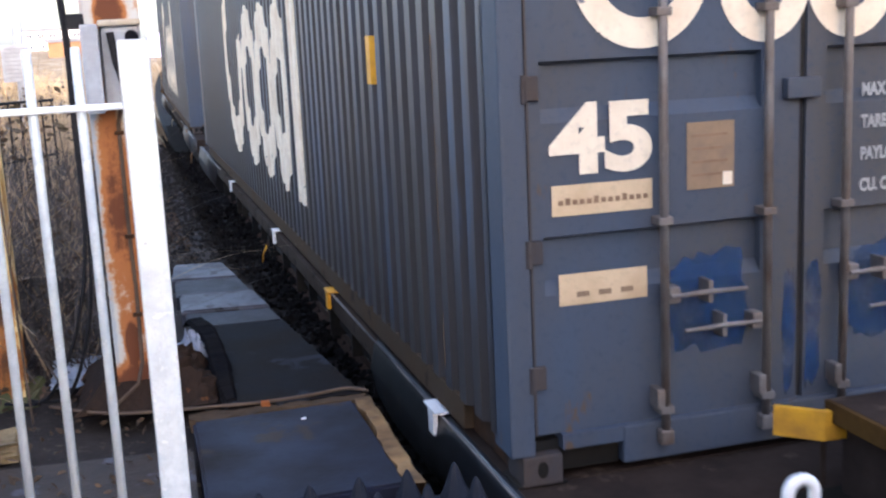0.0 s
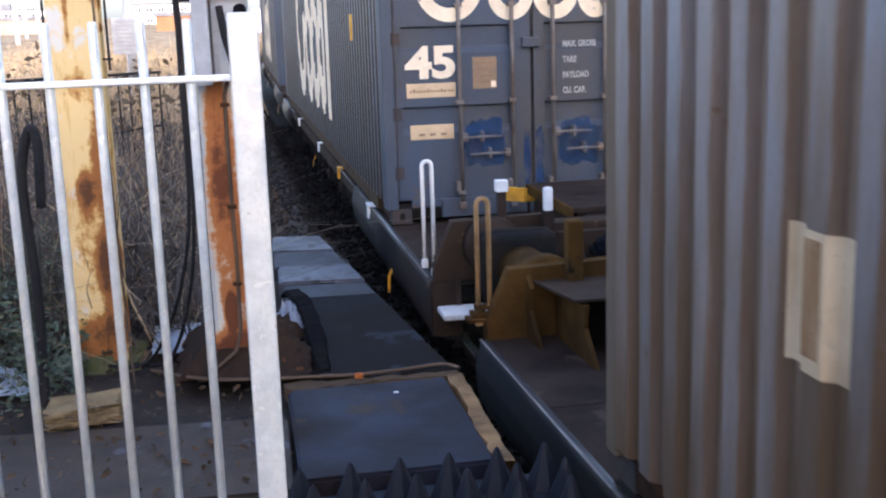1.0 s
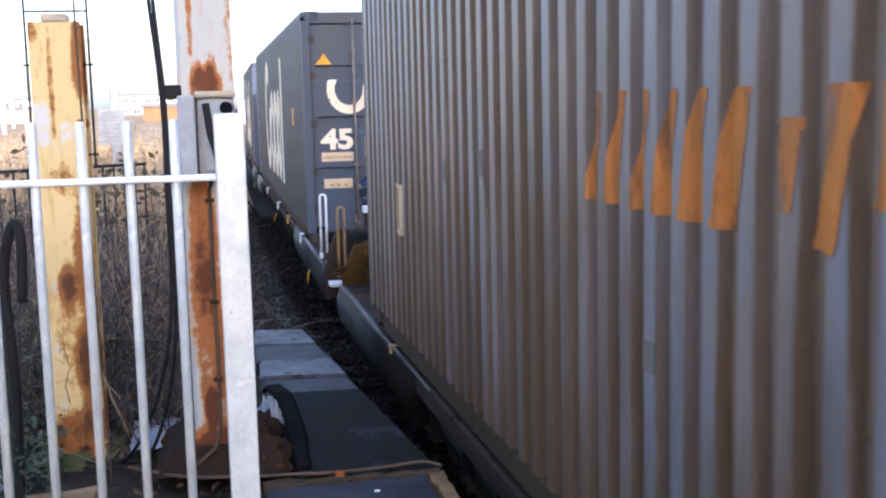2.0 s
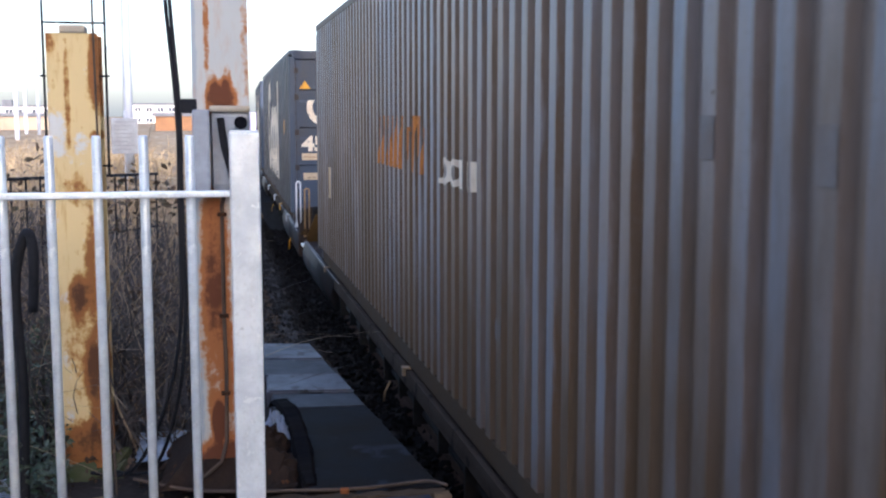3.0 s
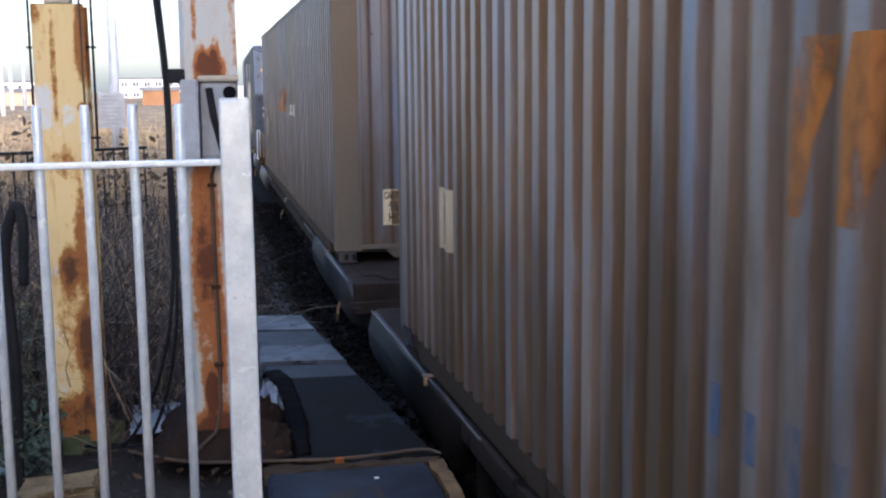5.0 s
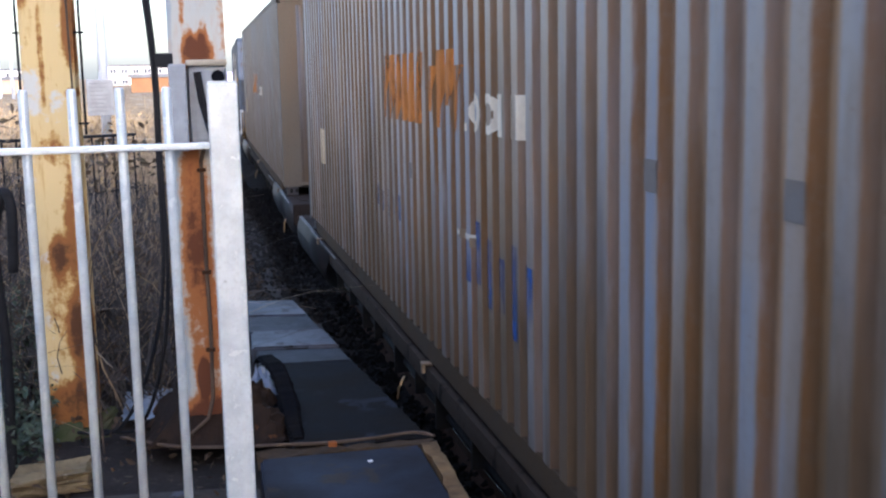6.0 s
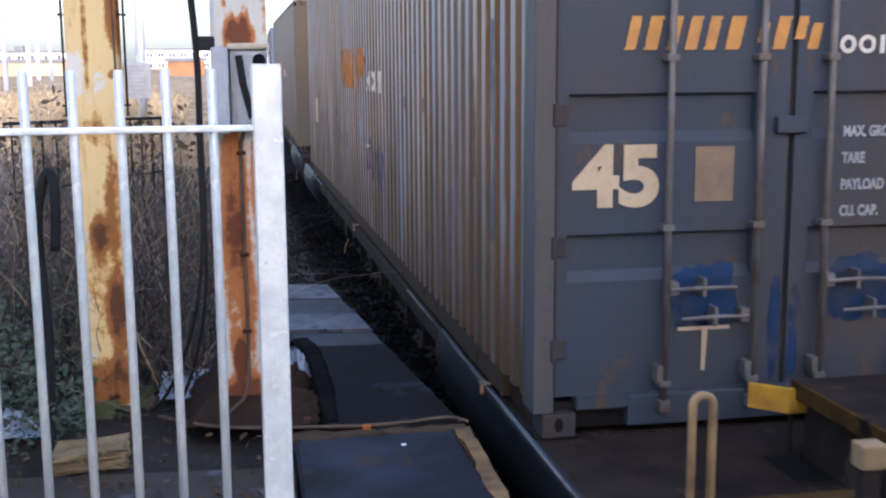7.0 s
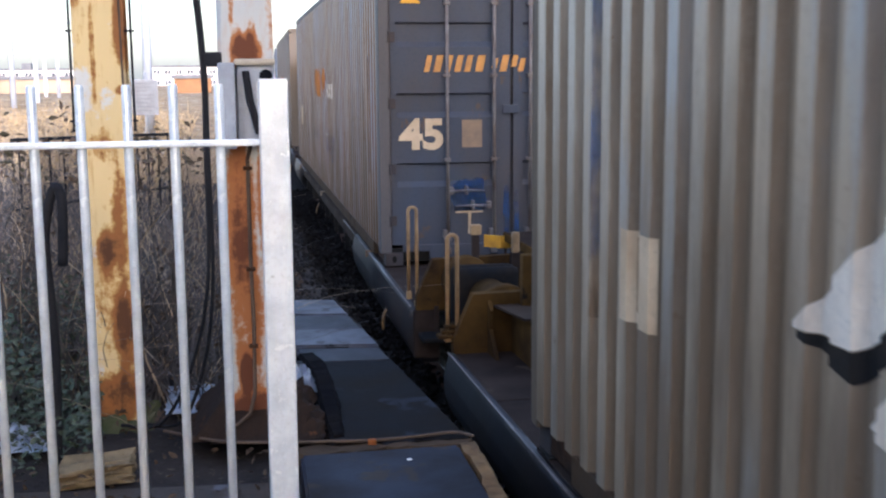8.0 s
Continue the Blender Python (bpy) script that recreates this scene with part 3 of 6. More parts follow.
def ring(cu, cz, ru, rz, thick, gap=None):
    """An oval band round (cu, cz); gap: angles in degrees left open."""
    def test(u, z):
        d = math.hypot((u - cu) / ru, (z - cz) / rz)
        if not (1 - thick < d < 1):
            return False
        if gap:
            a = math.degrees(math.atan2(z - cz, u - cu)) % 360
            return not (gap[0] <= a <= gap[1])
        return True
    return test


def slab(u0, u1, z0, z1, lean=0.0):
    return lambda u, z: z0 < z < z1 and u0 + lean * (z - z0) < u < u1 + lean * (z - z0)


def strokes(name, groups, u0, u1, z0, z1, breaks, wall, step, paint, c, label, proud=0.003):
    """One part for each stroke of a marking."""
    for test in groups:
        bm = painted(test, u0, u1, z0, z1, breaks, wall, step, proud)
        if bm.faces:
            part(name, bm, paint, c, label)
        else:
            bm.free()


def any_of(*tests):
    return lambda u, z: any(t(u, z) for t in tests)


def brand_rings(u0, z0, w, h, sign=1):
    """A row of bold oval bands and bars, as the maker's mark shows from afar; sign turns its running direction."""
    k = w / 5.2

    def at_u(v):
        return u0 + sign * v * k
    tests = [any_of(ring(at_u(0.75), z0 + h / 2, 0.75 * k, h / 2, 0.36, (15, 60) if sign > 0 else (120, 165)))]
    for c in (2.1, 3.1):
        tests += [any_of(ring(at_u(c), z0 + h * 0.36, 0.52 * k, h * 0.36, 0.5))]
    tests += [any_of(ring(at_u(4.0), z0 + h * 0.36, 0.42 * k, h * 0.36, 0.6))]
    tests += [any_of(slab(min(at_u(4.6), at_u(4.95)), max(at_u(4.6), at_u(4.95)), z0, z0 + h * 0.95))]
    return tests


def leaning_bars(u0, z0, h, k, sign=1, lean=0.22):
    """Bold leaning strokes, as the lessor's mark shows from afar."""
    tests = []
    for a, b, lo, hi in ((0, .28, 0, 1), (.5, .85, 0, 1), (1.1, 1.36, 0, 1), (1.58, 1.9, 0, 1), (2.1, 2.4, 0, 1), (2.66, 3.06, 0, 1), (3.5, 3.75, .2, .8), (3.95, 4.3, 0, 1), (4.5, 4.78, .3, 1), (4.92, 5.22, 0, .8)):
        ua, ub = sorted((u0 + sign * a * k * h, u0 + sign * b * k * h))
        tests.append(slab(ua + sign * lean * lo * h, ub + sign * lean * lo * h, z0 + lo * h, z0 + hi * h, sign * lean))
    return [any_of(*tests[i:j]) for i, j in ((0, 2), (2, 4), (4, 5), (5, 6), (6, 8), (8, 10))]


def round_bars(u0, z0, h, k, sign=1):
    """Small rounded bands and bars that end the lessor's mark."""
    def at_u(v):
        return u0 + sign * v * k * h
    tests = [slab(min(at_u(0), at_u(.18)), max(at_u(0), at_u(.18)), z0, z0 + .2 * h)]
    tests.append(ring(at_u(.75), z0 + h / 2, .42 * k * h, h / 2, .5))
    tests.append(ring(at_u(1.75), z0 + h / 2, .45 * k * h, h / 2, .45))
    last = [slab(min(at_u(a), at_u(a + .28)), max(at_u(a), at_u(a + .28)), z0, z0 + h) for a in (2.4, 2.95, 3.5)]
    tests.append(any_of(*last))
    return tests


def flat_sheet(x0, x1, z0, z1, y, material, parent, name, label=""):
    return part(name, box(x0, x1, y - 0.002, y, z0, z1), material, parent, label)


def worn_patch(x0, x1, z0, z1, y, material, parent, name, label, seed):
    """A thin patch of paint with a ragged outline."""
    pts = []
    for k in range(40):
        a = 2 * math.pi * k / 40
        r = 0.86 + 0.30 * noise.noise(Vector((2.2 * math.cos(a), 2.2 * math.sin(a), seed))) + 0.14 * noise.noise(Vector((6 * math.cos(a), 6 * math.sin(a), seed)))
        pts.append(((x0 + x1) / 2 + (x1 - x0) / 2 * r * math.copysign(abs(math.cos(a)) ** 0.7, math.cos(a)), (z0 + z1) / 2 + (z1 - z0) / 2 * r * math.copysign(abs(math.sin(a)) ** 0.7, math.sin(a))))
    return part(name, prism(pts, "y", y - 0.0015, y), material, parent, label)


def door_leaf(x0, x1, in0, in1, paint, owner):
    """One door: a pressed sheet with three sunk grooves between flat edges."""
    z0, z1, face, sunk = 0.19, 2.73, 0.03, 0.068
    line = [(0.09, z0), (face, z0)]
    for a, b in ((0.78, 0.94), (1.42, 1.58), (2.06, 2.22)):
        line += [(face, a - 0.05), (sunk, a), (sunk, b), (face, b + 0.012)]
    line += [(face, z1), (0.09, z1)]
    bm = prism(line, "x", in0, in1)
    for a, b in ((x0, in0), (in1, x1)):
        box(a, b, face, 0.09, z0, z1, bm=bm)
    leaf = part("door", bm, paint, owner)
    return leaf


def locking_gear(leaf, rods, handles):
    for x in rods:
        part("locking_rod", tube([(x, -0.022, 0.1), (x, -0.022, 2.8)], 0.017, 10), ROD, leaf, "grimy galvanised locking rod", True)
        for z in (0.24, 0.98, 1.75, 2.4):
            part("rod_bracket", box(x - 0.03, x + 0.03, -0.04, 0.032, z - 0.016, z + 0.016, 0.006), ROD, leaf)
        part("cam_keeper", box(x - 0.028, x + 0.028, -0.042, 0.028, 0.1, 0.16, 0.008), ROD, leaf)
        part("rod_cam", box(x - 0.045, x - 0.012, -0.045, 0.03, 0.25, 0.33, 0.008), ROD, leaf)
    for x0, x1, z, hub in handles:
        lo, hi = min(x0, x1), max(x0, x1)
        bm = tube([(lo, -0.045, z), ((lo + hi) / 2, -0.05, z + 0.006), (hi, -0.04, z)], [0.009, 0.011, 0.008], 8)
        box(hub - 0.024, hub + 0.024, -0.04, 0.03, z - 0.03, z + 0.035, 0.008, bm)
        middle = (lo + hi) / 2
        box(middle - 0.01, middle + 0.01, -0.055, 0.03, z - 0.04, z + 0.05, 0.004, bm)
        part("door_handle", bm, ROD, leaf, "worn steel door handle")


def casting(owner, x0, y0, z0, faces, paint):
    part("corner_casting", box(x0, x0 + 0.162, y0, y0 + 0.178, z0, z0 + 0.118, 0.008), paint, owner)
    for px, py, w in faces:
        part("casting_hole", prism([(px + 0.022 * math.cos(a), z0 + 0.062 + 0.034 * math.sin(a)) for a in [math.pi * k / 6 for k in range(12)]], "y", py - 0.002, py + 0.03), HOLE, owner)


def container(label, paint, kind, door_paint, rear, marks, length=LONG):
    """A 45-foot box: its origin is the lower left corner of the end that faces back along the train."""
    c = thing("shipping_container", label, "shipping container", "containers on the train")
    left = lambda u, d, z: (d, u, z)
    right = lambda u, d, z: (WIDE - d, u, z)
    breaks = side_breaks(0.16, length - 0.1, 0.235 if rear == "doors" else 0.215)
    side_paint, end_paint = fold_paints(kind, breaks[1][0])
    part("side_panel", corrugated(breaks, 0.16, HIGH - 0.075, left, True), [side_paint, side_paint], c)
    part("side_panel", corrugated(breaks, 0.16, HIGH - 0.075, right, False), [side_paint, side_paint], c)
    part("roof", box(0.04, WIDE - 0.04, 0.1, length - 0.1, HIGH - 0.05, HIGH - 0.03), paint, c)
    part("floor", box(0.06, WIDE - 0.06, 0.05, length - 0.05, 0.1, 0.16), DARK_STEEL, c)
    for x0, x1 in ((0.0, 0.06), (WIDE - 0.06, WIDE)):
        part("top_rail", box(x0 - 0.002, x1 + 0.002, 0.05, length - 0.05, HIGH - 0.075, HIGH - 0.004, 0.01), paint, c)
        part("bottom_rail", box(x0 + 0.004, x1 - 0.004, 0.62, length - 0.62, 0.03, 0.165, 0.008), RAIL_GRIME, c, "grimy bottom side rail")
        inner = 0.05 if x0 == 0 else WIDE - 0.1
        for ya, yb in ((0.16, 0.62), (length - 0.62, length - 0.16)):
            part("rail_recess", box(inner, inner + 0.05, ya, yb, 0.02, 0.16), RECESS_RUST, c, "rusted recess beside the corner casting")
    for y0 in (0.02, length - 0.198):
        for x0 in (0.045, WIDE - 0.207):
            at_rear = y0 < 1 and rear == "doors"
            casting(c, x0, y0 - 0.02 if y0 < 1 else y0 + 0.02, 0.0, [(x0 + 0.08, y0 - 0.02, 1)] if at_rear else [], DOOR_RUST)
            casting(c, x0, y0 - 0.02 if y0 < 1 else y0 + 0.02, HIGH - 0.118, [], paint)
    post = 0.1 if rear == "doors" else 0.265
    for x0 in (0.0, WIDE - post):
        part("corner_post", box(x0, x0 + post, 0.0 if rear == "doors" else -0.004, 0.2, 0.118, HIGH - 0.118, 0.012), paint, c)
        part("corner_post", box(x0, x0 + post, length - 0.11, length, 0.118, HIGH - 0.118, 0.012), paint, c)
    part("header", box(0.1, WIDE - 0.1, 0.0, 0.1, 2.745, HIGH - 0.01, 0.01), paint, c)
    part("header", box(0.1, WIDE - 0.1, length - 0.1, length, 2.745, HIGH - 0.01, 0.01), paint, c)
    ends = side_breaks(0.1, WIDE - 0.1, 0.28)
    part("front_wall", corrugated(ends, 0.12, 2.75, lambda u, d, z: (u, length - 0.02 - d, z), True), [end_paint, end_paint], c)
    if rear == "doors":
        part("sill", box(0.46, 2.04, 0.0, 0.09, 0.035, 0.19, 0.012), door_paint, c)
        for x0, x1 in ((0.21, 0.46), (2.04, 2.29)):
            part("lifting_slot", box(x0, x1, 0.05, 0.09, 0.03, 0.13), HOLE, c, "dark slot beside the corner casting")
            part("sill_end", box(x0, x1, 0.0, 0.09, 0.13, 0.19), door_paint, c)
        part("door_seal", box(1.235, 1.265, 0.045, 0.09, 0.19, 2.73), GASKET, c)
        one = door_leaf(0.1, 1.235, 0.165, 1.068, door_paint, c)
        two = door_leaf(1.265, 2.4, 1.354, 2.285, door_paint, c)
        locking_gear(one, (0.63, 1.07), [(0.645, 0.97, 0.69, 0.665), (1.035, 0.70, 0.55, 1.02)])
        locking_gear(two, (1.415, 1.86), [(1.43, 1.74, 0.70, 1.45), (1.835, 1.52, 0.555, 1.82)])
        for leaf, x in ((one, 0.105), (two, 2.395)):
            for z in (0.42, 0.90, 1.5, 2.1, 2.55):
                bm = box(x - 0.028, x + 0.05, 0.008, 0.032, z - 0.045, z + 0.045, 0.006)
                tube([(x - 0.012, -0.003, z - 0.05), (x - 0.012, -0.003, z + 0.05)], 0.011, 8, bm)
                part("hinge", bm, DOOR_RUST, leaf, "rusty hinge")
            part("rust_run", box(x - 0.004, x + 0.004, -0.0, 0.031, 0.2, 2.7), DOOR_RUST, leaf)
        part("door_catch", box(1.16, 1.31, -0.008, 0.028, 1.40, 1.48, 0.008), door_paint, two)
    else:
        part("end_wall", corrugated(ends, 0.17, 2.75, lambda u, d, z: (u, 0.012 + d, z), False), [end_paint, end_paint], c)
        part("sill", box(0.265, WIDE - 0.265, 0.0, 0.09, 0.135, 0.18, 0.008), paint, c)
        for x in (0.62, 1.82):
            part("gusset", prism([(x - 0.12, 0.14), (x + 0.06, 0.14), (x + 0.03, 0.04), (x - 0.02, 0.04)], "y", 0.02, 0.05), paint, c)
        for x in (0.06, WIDE - 0.222):
            for dx in (0.045, 0.125):
                part("casting_hole", prism([(x + dx + 0.024 * math.cos(a), 0.062 + 0.034 * math.sin(a)) for a in [math.pi * k / 6 for k in range(12)]], "y", -0.003, 0.03), HOLE, c)
    marks(c, breaks, left)
    return c


PATCHES_A = ((10.91, 1.31, 0.12), (10.08, 1.39, 0.13), (8.0, 0.9, 0.1), (2.33, 1.66, 0.12), (1.61, 1.62, 0.14), (4.6, 0.7, 0.1))        # along, height, size
PATCHES_B = ((3.71, 1.38, 0.1), (2.89, 1.39, 0.1), (7.4, 1.1, 0.1))
UPRIGHT = pose(0, 0, 0, 90, 0, 0)


def door_words(c, x, z_top, rows):
    for k, word in enumerate(("MAX. GROSS", "TARE", "PAYLOAD", "CU. CAP.")):
        lettering(word, 0.05, PALE_TEXT, c, pose(x, 0.024, z_top - 0.126 * k) @ UPRIGHT, label="pale stencilled weight heading", squeeze=0.72, bold=0.003)
        for row in range(2):
            flat_sheet(x + 0.40 + 0.02 * (k % 2), x + 0.55, z_top + 0.024 - 0.126 * k - 0.055 * row, z_top + 0.05 - 0.126 * k - 0.055 * row, 0.028, PALE_TEXT, c, "weight_figure")
            flat_sheet(x + 0.58, x + 0.63, z_top + 0.024 - 0.126 * k - 0.055 * row, z_top + 0.05 - 0.126 * k - 0.055 * row, 0.028, PALE_TEXT, c, "weight_figure")


def navy_marks(c, breaks, left):
    strokes("side_marking", brand_rings(9.65, 0.46, 5.5, 2.15, -1), 4.0, 9.8, 0.4, 2.7, breaks, left, 0.02, CREAM, c, "faded cream maker's mark")
    part("warning_mark", painted(slab(1.95, 2.15, 1.45, 1.7), 1.9, 2.2, 1.4, 1.75, breaks, left, 0.03), YELLOW, c)
    part("rust_scrape", painted(slab(0.83, 0.905, 0.25, 1.7), 0.7, 1.0, 0.2, 1.8, breaks, left, 0.02), RUBBED_RUST, c, "brown upright run on a rib")
    flat = [(0.0, 0.0, 0), (WIDE, 0.0, 0)]
    front = lambda u, d, z: (u, 0.027 + d, z)
    strokes("door_marking", brand_rings(0.29, 1.62, 1.95, 0.62), 0.25, 2.3, 1.6, 2.05, flat, front, 0.014, CREAM, c, "cream maker's mark across the doors")
    lettering("45", 0.245, CREAM, c, pose(0.205, 0.023, 1.19) @ UPRIGHT, name="numeral", label="large cream numerals", squeeze=1.2, bold=0.014)
    sticker = flat_sheet(0.2, 0.605, 1.025, 1.14, 0.028, TAN_CREAM, c, "address_sticker", "cream sticker with an address line")
    for k in range(13):
        flat_sheet(0.225 + 0.0285 * k, 0.243 + 0.0285 * k, 1.066, 1.084 + 0.008 * (k % 4 == 1), 0.0245, PAPER_TEXT, c, "sticker_line")
    plate = flat_sheet(0.75, 0.95, 1.08, 1.335, 0.027, TAN_PLATE, c, "data_plate", "tan data plate")
    for k in range(4):
        flat_sheet(0.77, 0.92 - 0.02 * (k % 2), 1.28 - 0.05 * k, 1.29 - 0.05 * k, 0.0235, PAPER_TEXT, c, "plate_line")
    flat_sheet(0.9, 0.94, 1.09, 1.14, 0.0235, CREAM, c, "torn_corner")
    for x0, x1, z0, z1 in ((0.22, 0.58, 0.685, 0.805), (1.88, 2.257, 0.71, 0.815)):
        flat_sheet(x0, x1, z0, z1, 0.028, TAN_CREAM, c, "sticker", "stained cream sticker")
        for k in range(3):
            flat_sheet(x0 + 0.07 + 0.09 * k, x0 + 0.12 + 0.09 * k, z0 + 0.03, z0 + 0.05, 0.0245, TAN_PLATE, c, "sticker_line")
    part("warning_triangle", painted(lambda u, z: 2.24 < z < 2.38 and abs(u - 0.265) < (2.38 - z) * 0.7, 0.12, 0.5, 2.2, 2.4, flat, front, 0.012), YELLOW, c, "yellow warning triangle")
    door_words(c, 1.51, 1.392, 4)
    for x0, x1, z0, z1 in ((0.65, 1.06, 0.40, 0.84), (1.43, 1.85, 0.38, 0.84), (1.165, 1.232, 0.2, 0.78), (1.268, 1.35, 0.2, 0.8)):
        worn_patch(x0, x1, z0, z1, 0.0285, WORN_BLUE, c, "clean_patch", "patch of cleaner bright blue paint", x0 * 7)
    flat_sheet(1.88, 2.246, 0.38, 0.70, 0.0285, DOOR_DARK, c, "dark_panel", "dull dark square on the door")


def far_marks(c, breaks, left):
    strokes("side_marking", brand_rings(9.65, 0.46, 5.5, 2.15, -1), 4.0, 9.8, 0.4, 2.7, breaks, left, 0.04, CREAM, c, "faded cream maker's mark")


def side_sticker(c, breaks, left, y0, y1, z0, z1):
    part("side_sticker", painted(slab(y0, y1, z0, z1), y0 - 0.02, y1 + 0.02, z0 - 0.02, z1 + 0.02, breaks, left, 0.02), TAN_CREAM, c, "torn cream sticker on the ribs")
    part("sticker_stain", painted(slab(y0 + 0.12, y0 + 0.2, z0 + 0.04, z1 - 0.02), y0, y1, z0, z1, breaks, left, 0.02, 0.005), STICKER_STAIN, c)


def welded_patches(c, breaks, left, paint, rows):
    for y, z, tall in rows:
        n = round((y - breaks[1][0] - 0.16) / PITCH)
        y = breaks[1][0] + 0.162 + n * PITCH                   # the middle of a ridge
        part("welded_patch", painted(slab(y - 0.044, y + 0.044, z, z + tall), y - 0.06, y + 0.06, z - 0.02, z + tall + 0.02, breaks, left, 0.02, 0.005), paint, c, "dull square patch on a rib")


def mauve_marks(c, breaks, left):
    welded_patches(c, breaks, left, PATCH_PAINT, PATCHES_A)
    side_sticker(c, breaks, left, 12.14, 12.44, 0.85, 1.2)
    strokes("side_marking", leaning_bars(8.5, 1.40, 0.38, 1.0, -1), 5.9, 8.7, 1.35, 1.85, breaks, left, 0.015, WORN_ORANGE, c, "faded orange lessor's mark")
    strokes("side_marking", round_bars(6.0, 1.38, 0.16, 1.5, -1), 4.9, 6.1, 1.3, 1.6, breaks, left, 0.012, WORN_WHITE, c, "dirty white end of the lessor's mark")
    ends = side_breaks(0.1, WIDE - 0.1, 0.28)
    wall = lambda u, d, z: (u, 0.012 + d, z)
    for x in (0.49, 1.742):
        part("height_sticker", painted(slab(x, x + 0.265, 0.375, 0.74), x - 0.02, x + 0.29, 0.36, 0.76, ends, wall, 0.01), WARNING_CREAM, c, "cream height warning sticker with brown stains")
        part("sticker_stain", painted(slab(x + 0.09, x + 0.19, 0.38, 0.73), x, x + 0.27, 0.37, 0.74, ends, wall, 0.01, 0.0045), OCHRE_EDGE, c)
        for k, (word, height) in enumerate((("CAUTION", 0.072), ("9'6\"", 0.085), ("HIGH", 0.085))):
            wide = {0: 0.015, 1: 0.07, 2: 0.06}[k]
            ob = lettering(word, height, DARK_TEXT, c, pose(x + wide, 0, 0.645 - 0.115 * k) @ UPRIGHT, label="brown warning words", squeeze=0.55 if k == 0 else 0.62, bold=0.003)
            for v in ob.data.vertices:
                v.co.y += 0.012 + depth_at(ends, v.co.x) - 0.008
    for k in range(10):
        if k != 7:
            part("code_figure", painted(slab(1.605, 1.632, 1.32 + 0.09 * k, 1.385 + 0.09 * k), 1.58, 1.66, 1.3, 2.25, ends, wall, 0.01), PALE_TEXT, c)


def grey_marks(c, breaks, left):
    welded_patches(c, breaks, left, PATCH_PAINT, PATCHES_B)
    side_sticker(c, breaks, left, 12.0, 12.29, 0.85, 1.2)
    strokes("side_marking", leaning_bars(8.45, 1.45, 0.42, 1.0, -1), 6.0, 8.6, 1.4, 1.95, breaks, left, 0.012, WORN_ORANGE, c, "faded orange lessor's mark")
    strokes("side_marking", round_bars(6.08, 1.46, 0.19, 1.35, -1), 5.0, 6.2, 1.4, 1.75, breaks, left, 0.009, WORN_WHITE, c, "dirty white end of the lessor's mark")
    strokes("blue_scrawl", [slab(5.80 - 0.209 * k, 5.89 - 0.209 * k, 0.72 - 0.03 * k - 0.05 * (k % 2), 1.03 - 0.01 * k - 0.05 * (k % 3)) for k in range(-1, 5)] , 4.8, 6.5, 0.5, 1.1, breaks, left, 0.02, SPRAY_BLUE, c, "patchy bright blue spray paint")
    strokes("blue_scrawl", [slab(8.72 - 0.209 * k, 8.79 - 0.209 * k, 0.80 - 0.02 * (k % 3), 0.95 - 0.03 * (k % 2)) for k in range(5)], 7.7, 9.0, 0.6, 1.1, breaks, left, 0.02, PALE_BLUE, c, "faint blue spray paint")
    part("white_scratch", painted(any_of(slab(6.14, 6.175, 0.60, 0.93), slab(5.96, 6.26, 0.915, 0.945)), 5.9, 6.4, 0.5, 1.0, breaks, left, 0.02, 0.005), OFFWHITE, c, "white scraped mark")
    for y, z in ((6.19, 0.925), (5.98, 0.905)):
        part("tape_scrap", painted(slab(y - 0.03, y + 0.03, z - 0.025, z + 0.025), y - 0.05, y + 0.05, z - 0.04, z + 0.04, breaks, left, 0.02, 0.006), TAN_PLATE, c, "curled scrap of brown tape")
    for y, z0, z1, hue in ((0.82, 0.8, 1.95, PALE_BLUE), (1.28, 1.1, 1.65, RUBBED_RUST)):
        n = round((y - breaks[1][0] - 0.16) / PITCH)
        y = breaks[1][0] + 0.162 + n * PITCH
        part("pale_scrape", painted(slab(y - 0.03, y + 0.035, z0, z1), y - 0.06, y + 0.06, z0 - 0.02, z1 + 0.02, breaks, left, 0.02), hue, c, "faint upright scrape on a rib")
    flat = [(0.0, 0.0, 0), (WIDE, 0.0, 0)]
    front = lambda u, d, z: (u, 0.026 + d, z)
    strokes("door_marking", leaning_bars(0.42, 1.785, 0.15, 1.2), 0.4, 1.45, 1.77, 1.95, flat, front, 0.009, ORANGE, c, "orange lessor's mark across the doors")
    strokes("door_marking", round_bars(1.44, 1.765, 0.085, 1.15), 1.4, 1.85, 1.75, 1.87, flat, front, 0.006, OFFWHITE, c, "white end of the lessor's mark")
    part("warning_triangle", painted(lambda u, z: 2.40 < z < 2.54 and abs(u - 0.30) < (2.54 - z) * 0.7, 0.15, 0.5, 2.36, 2.6, flat, front, 0.012), YELLOW, c, "yellow warning triangle")
    part("tally_mark", painted(any_of(slab(2.08, 2.225, 1.95, 1.985), slab(2.135, 2.17, 1.855, 1.96)), 2.0, 2.3, 1.8, 2.0, flat, front, 0.008), PALE_TEXT, c, "pale T-shaped mark")
    lettering("45", 0.27, TAN_CREAM, c, pose(0.195, 0.023, 1.09) @ UPRIGHT, name="numeral", label="large cream numerals", squeeze=1.1, bold=0.015)
    flat_sheet(0.775, 0.965, 1.09, 1.345, 0.027, TAN_PLATE, c, "data_plate", "tan data plate")
    door_words(c, 1.51, 1.38, 4)
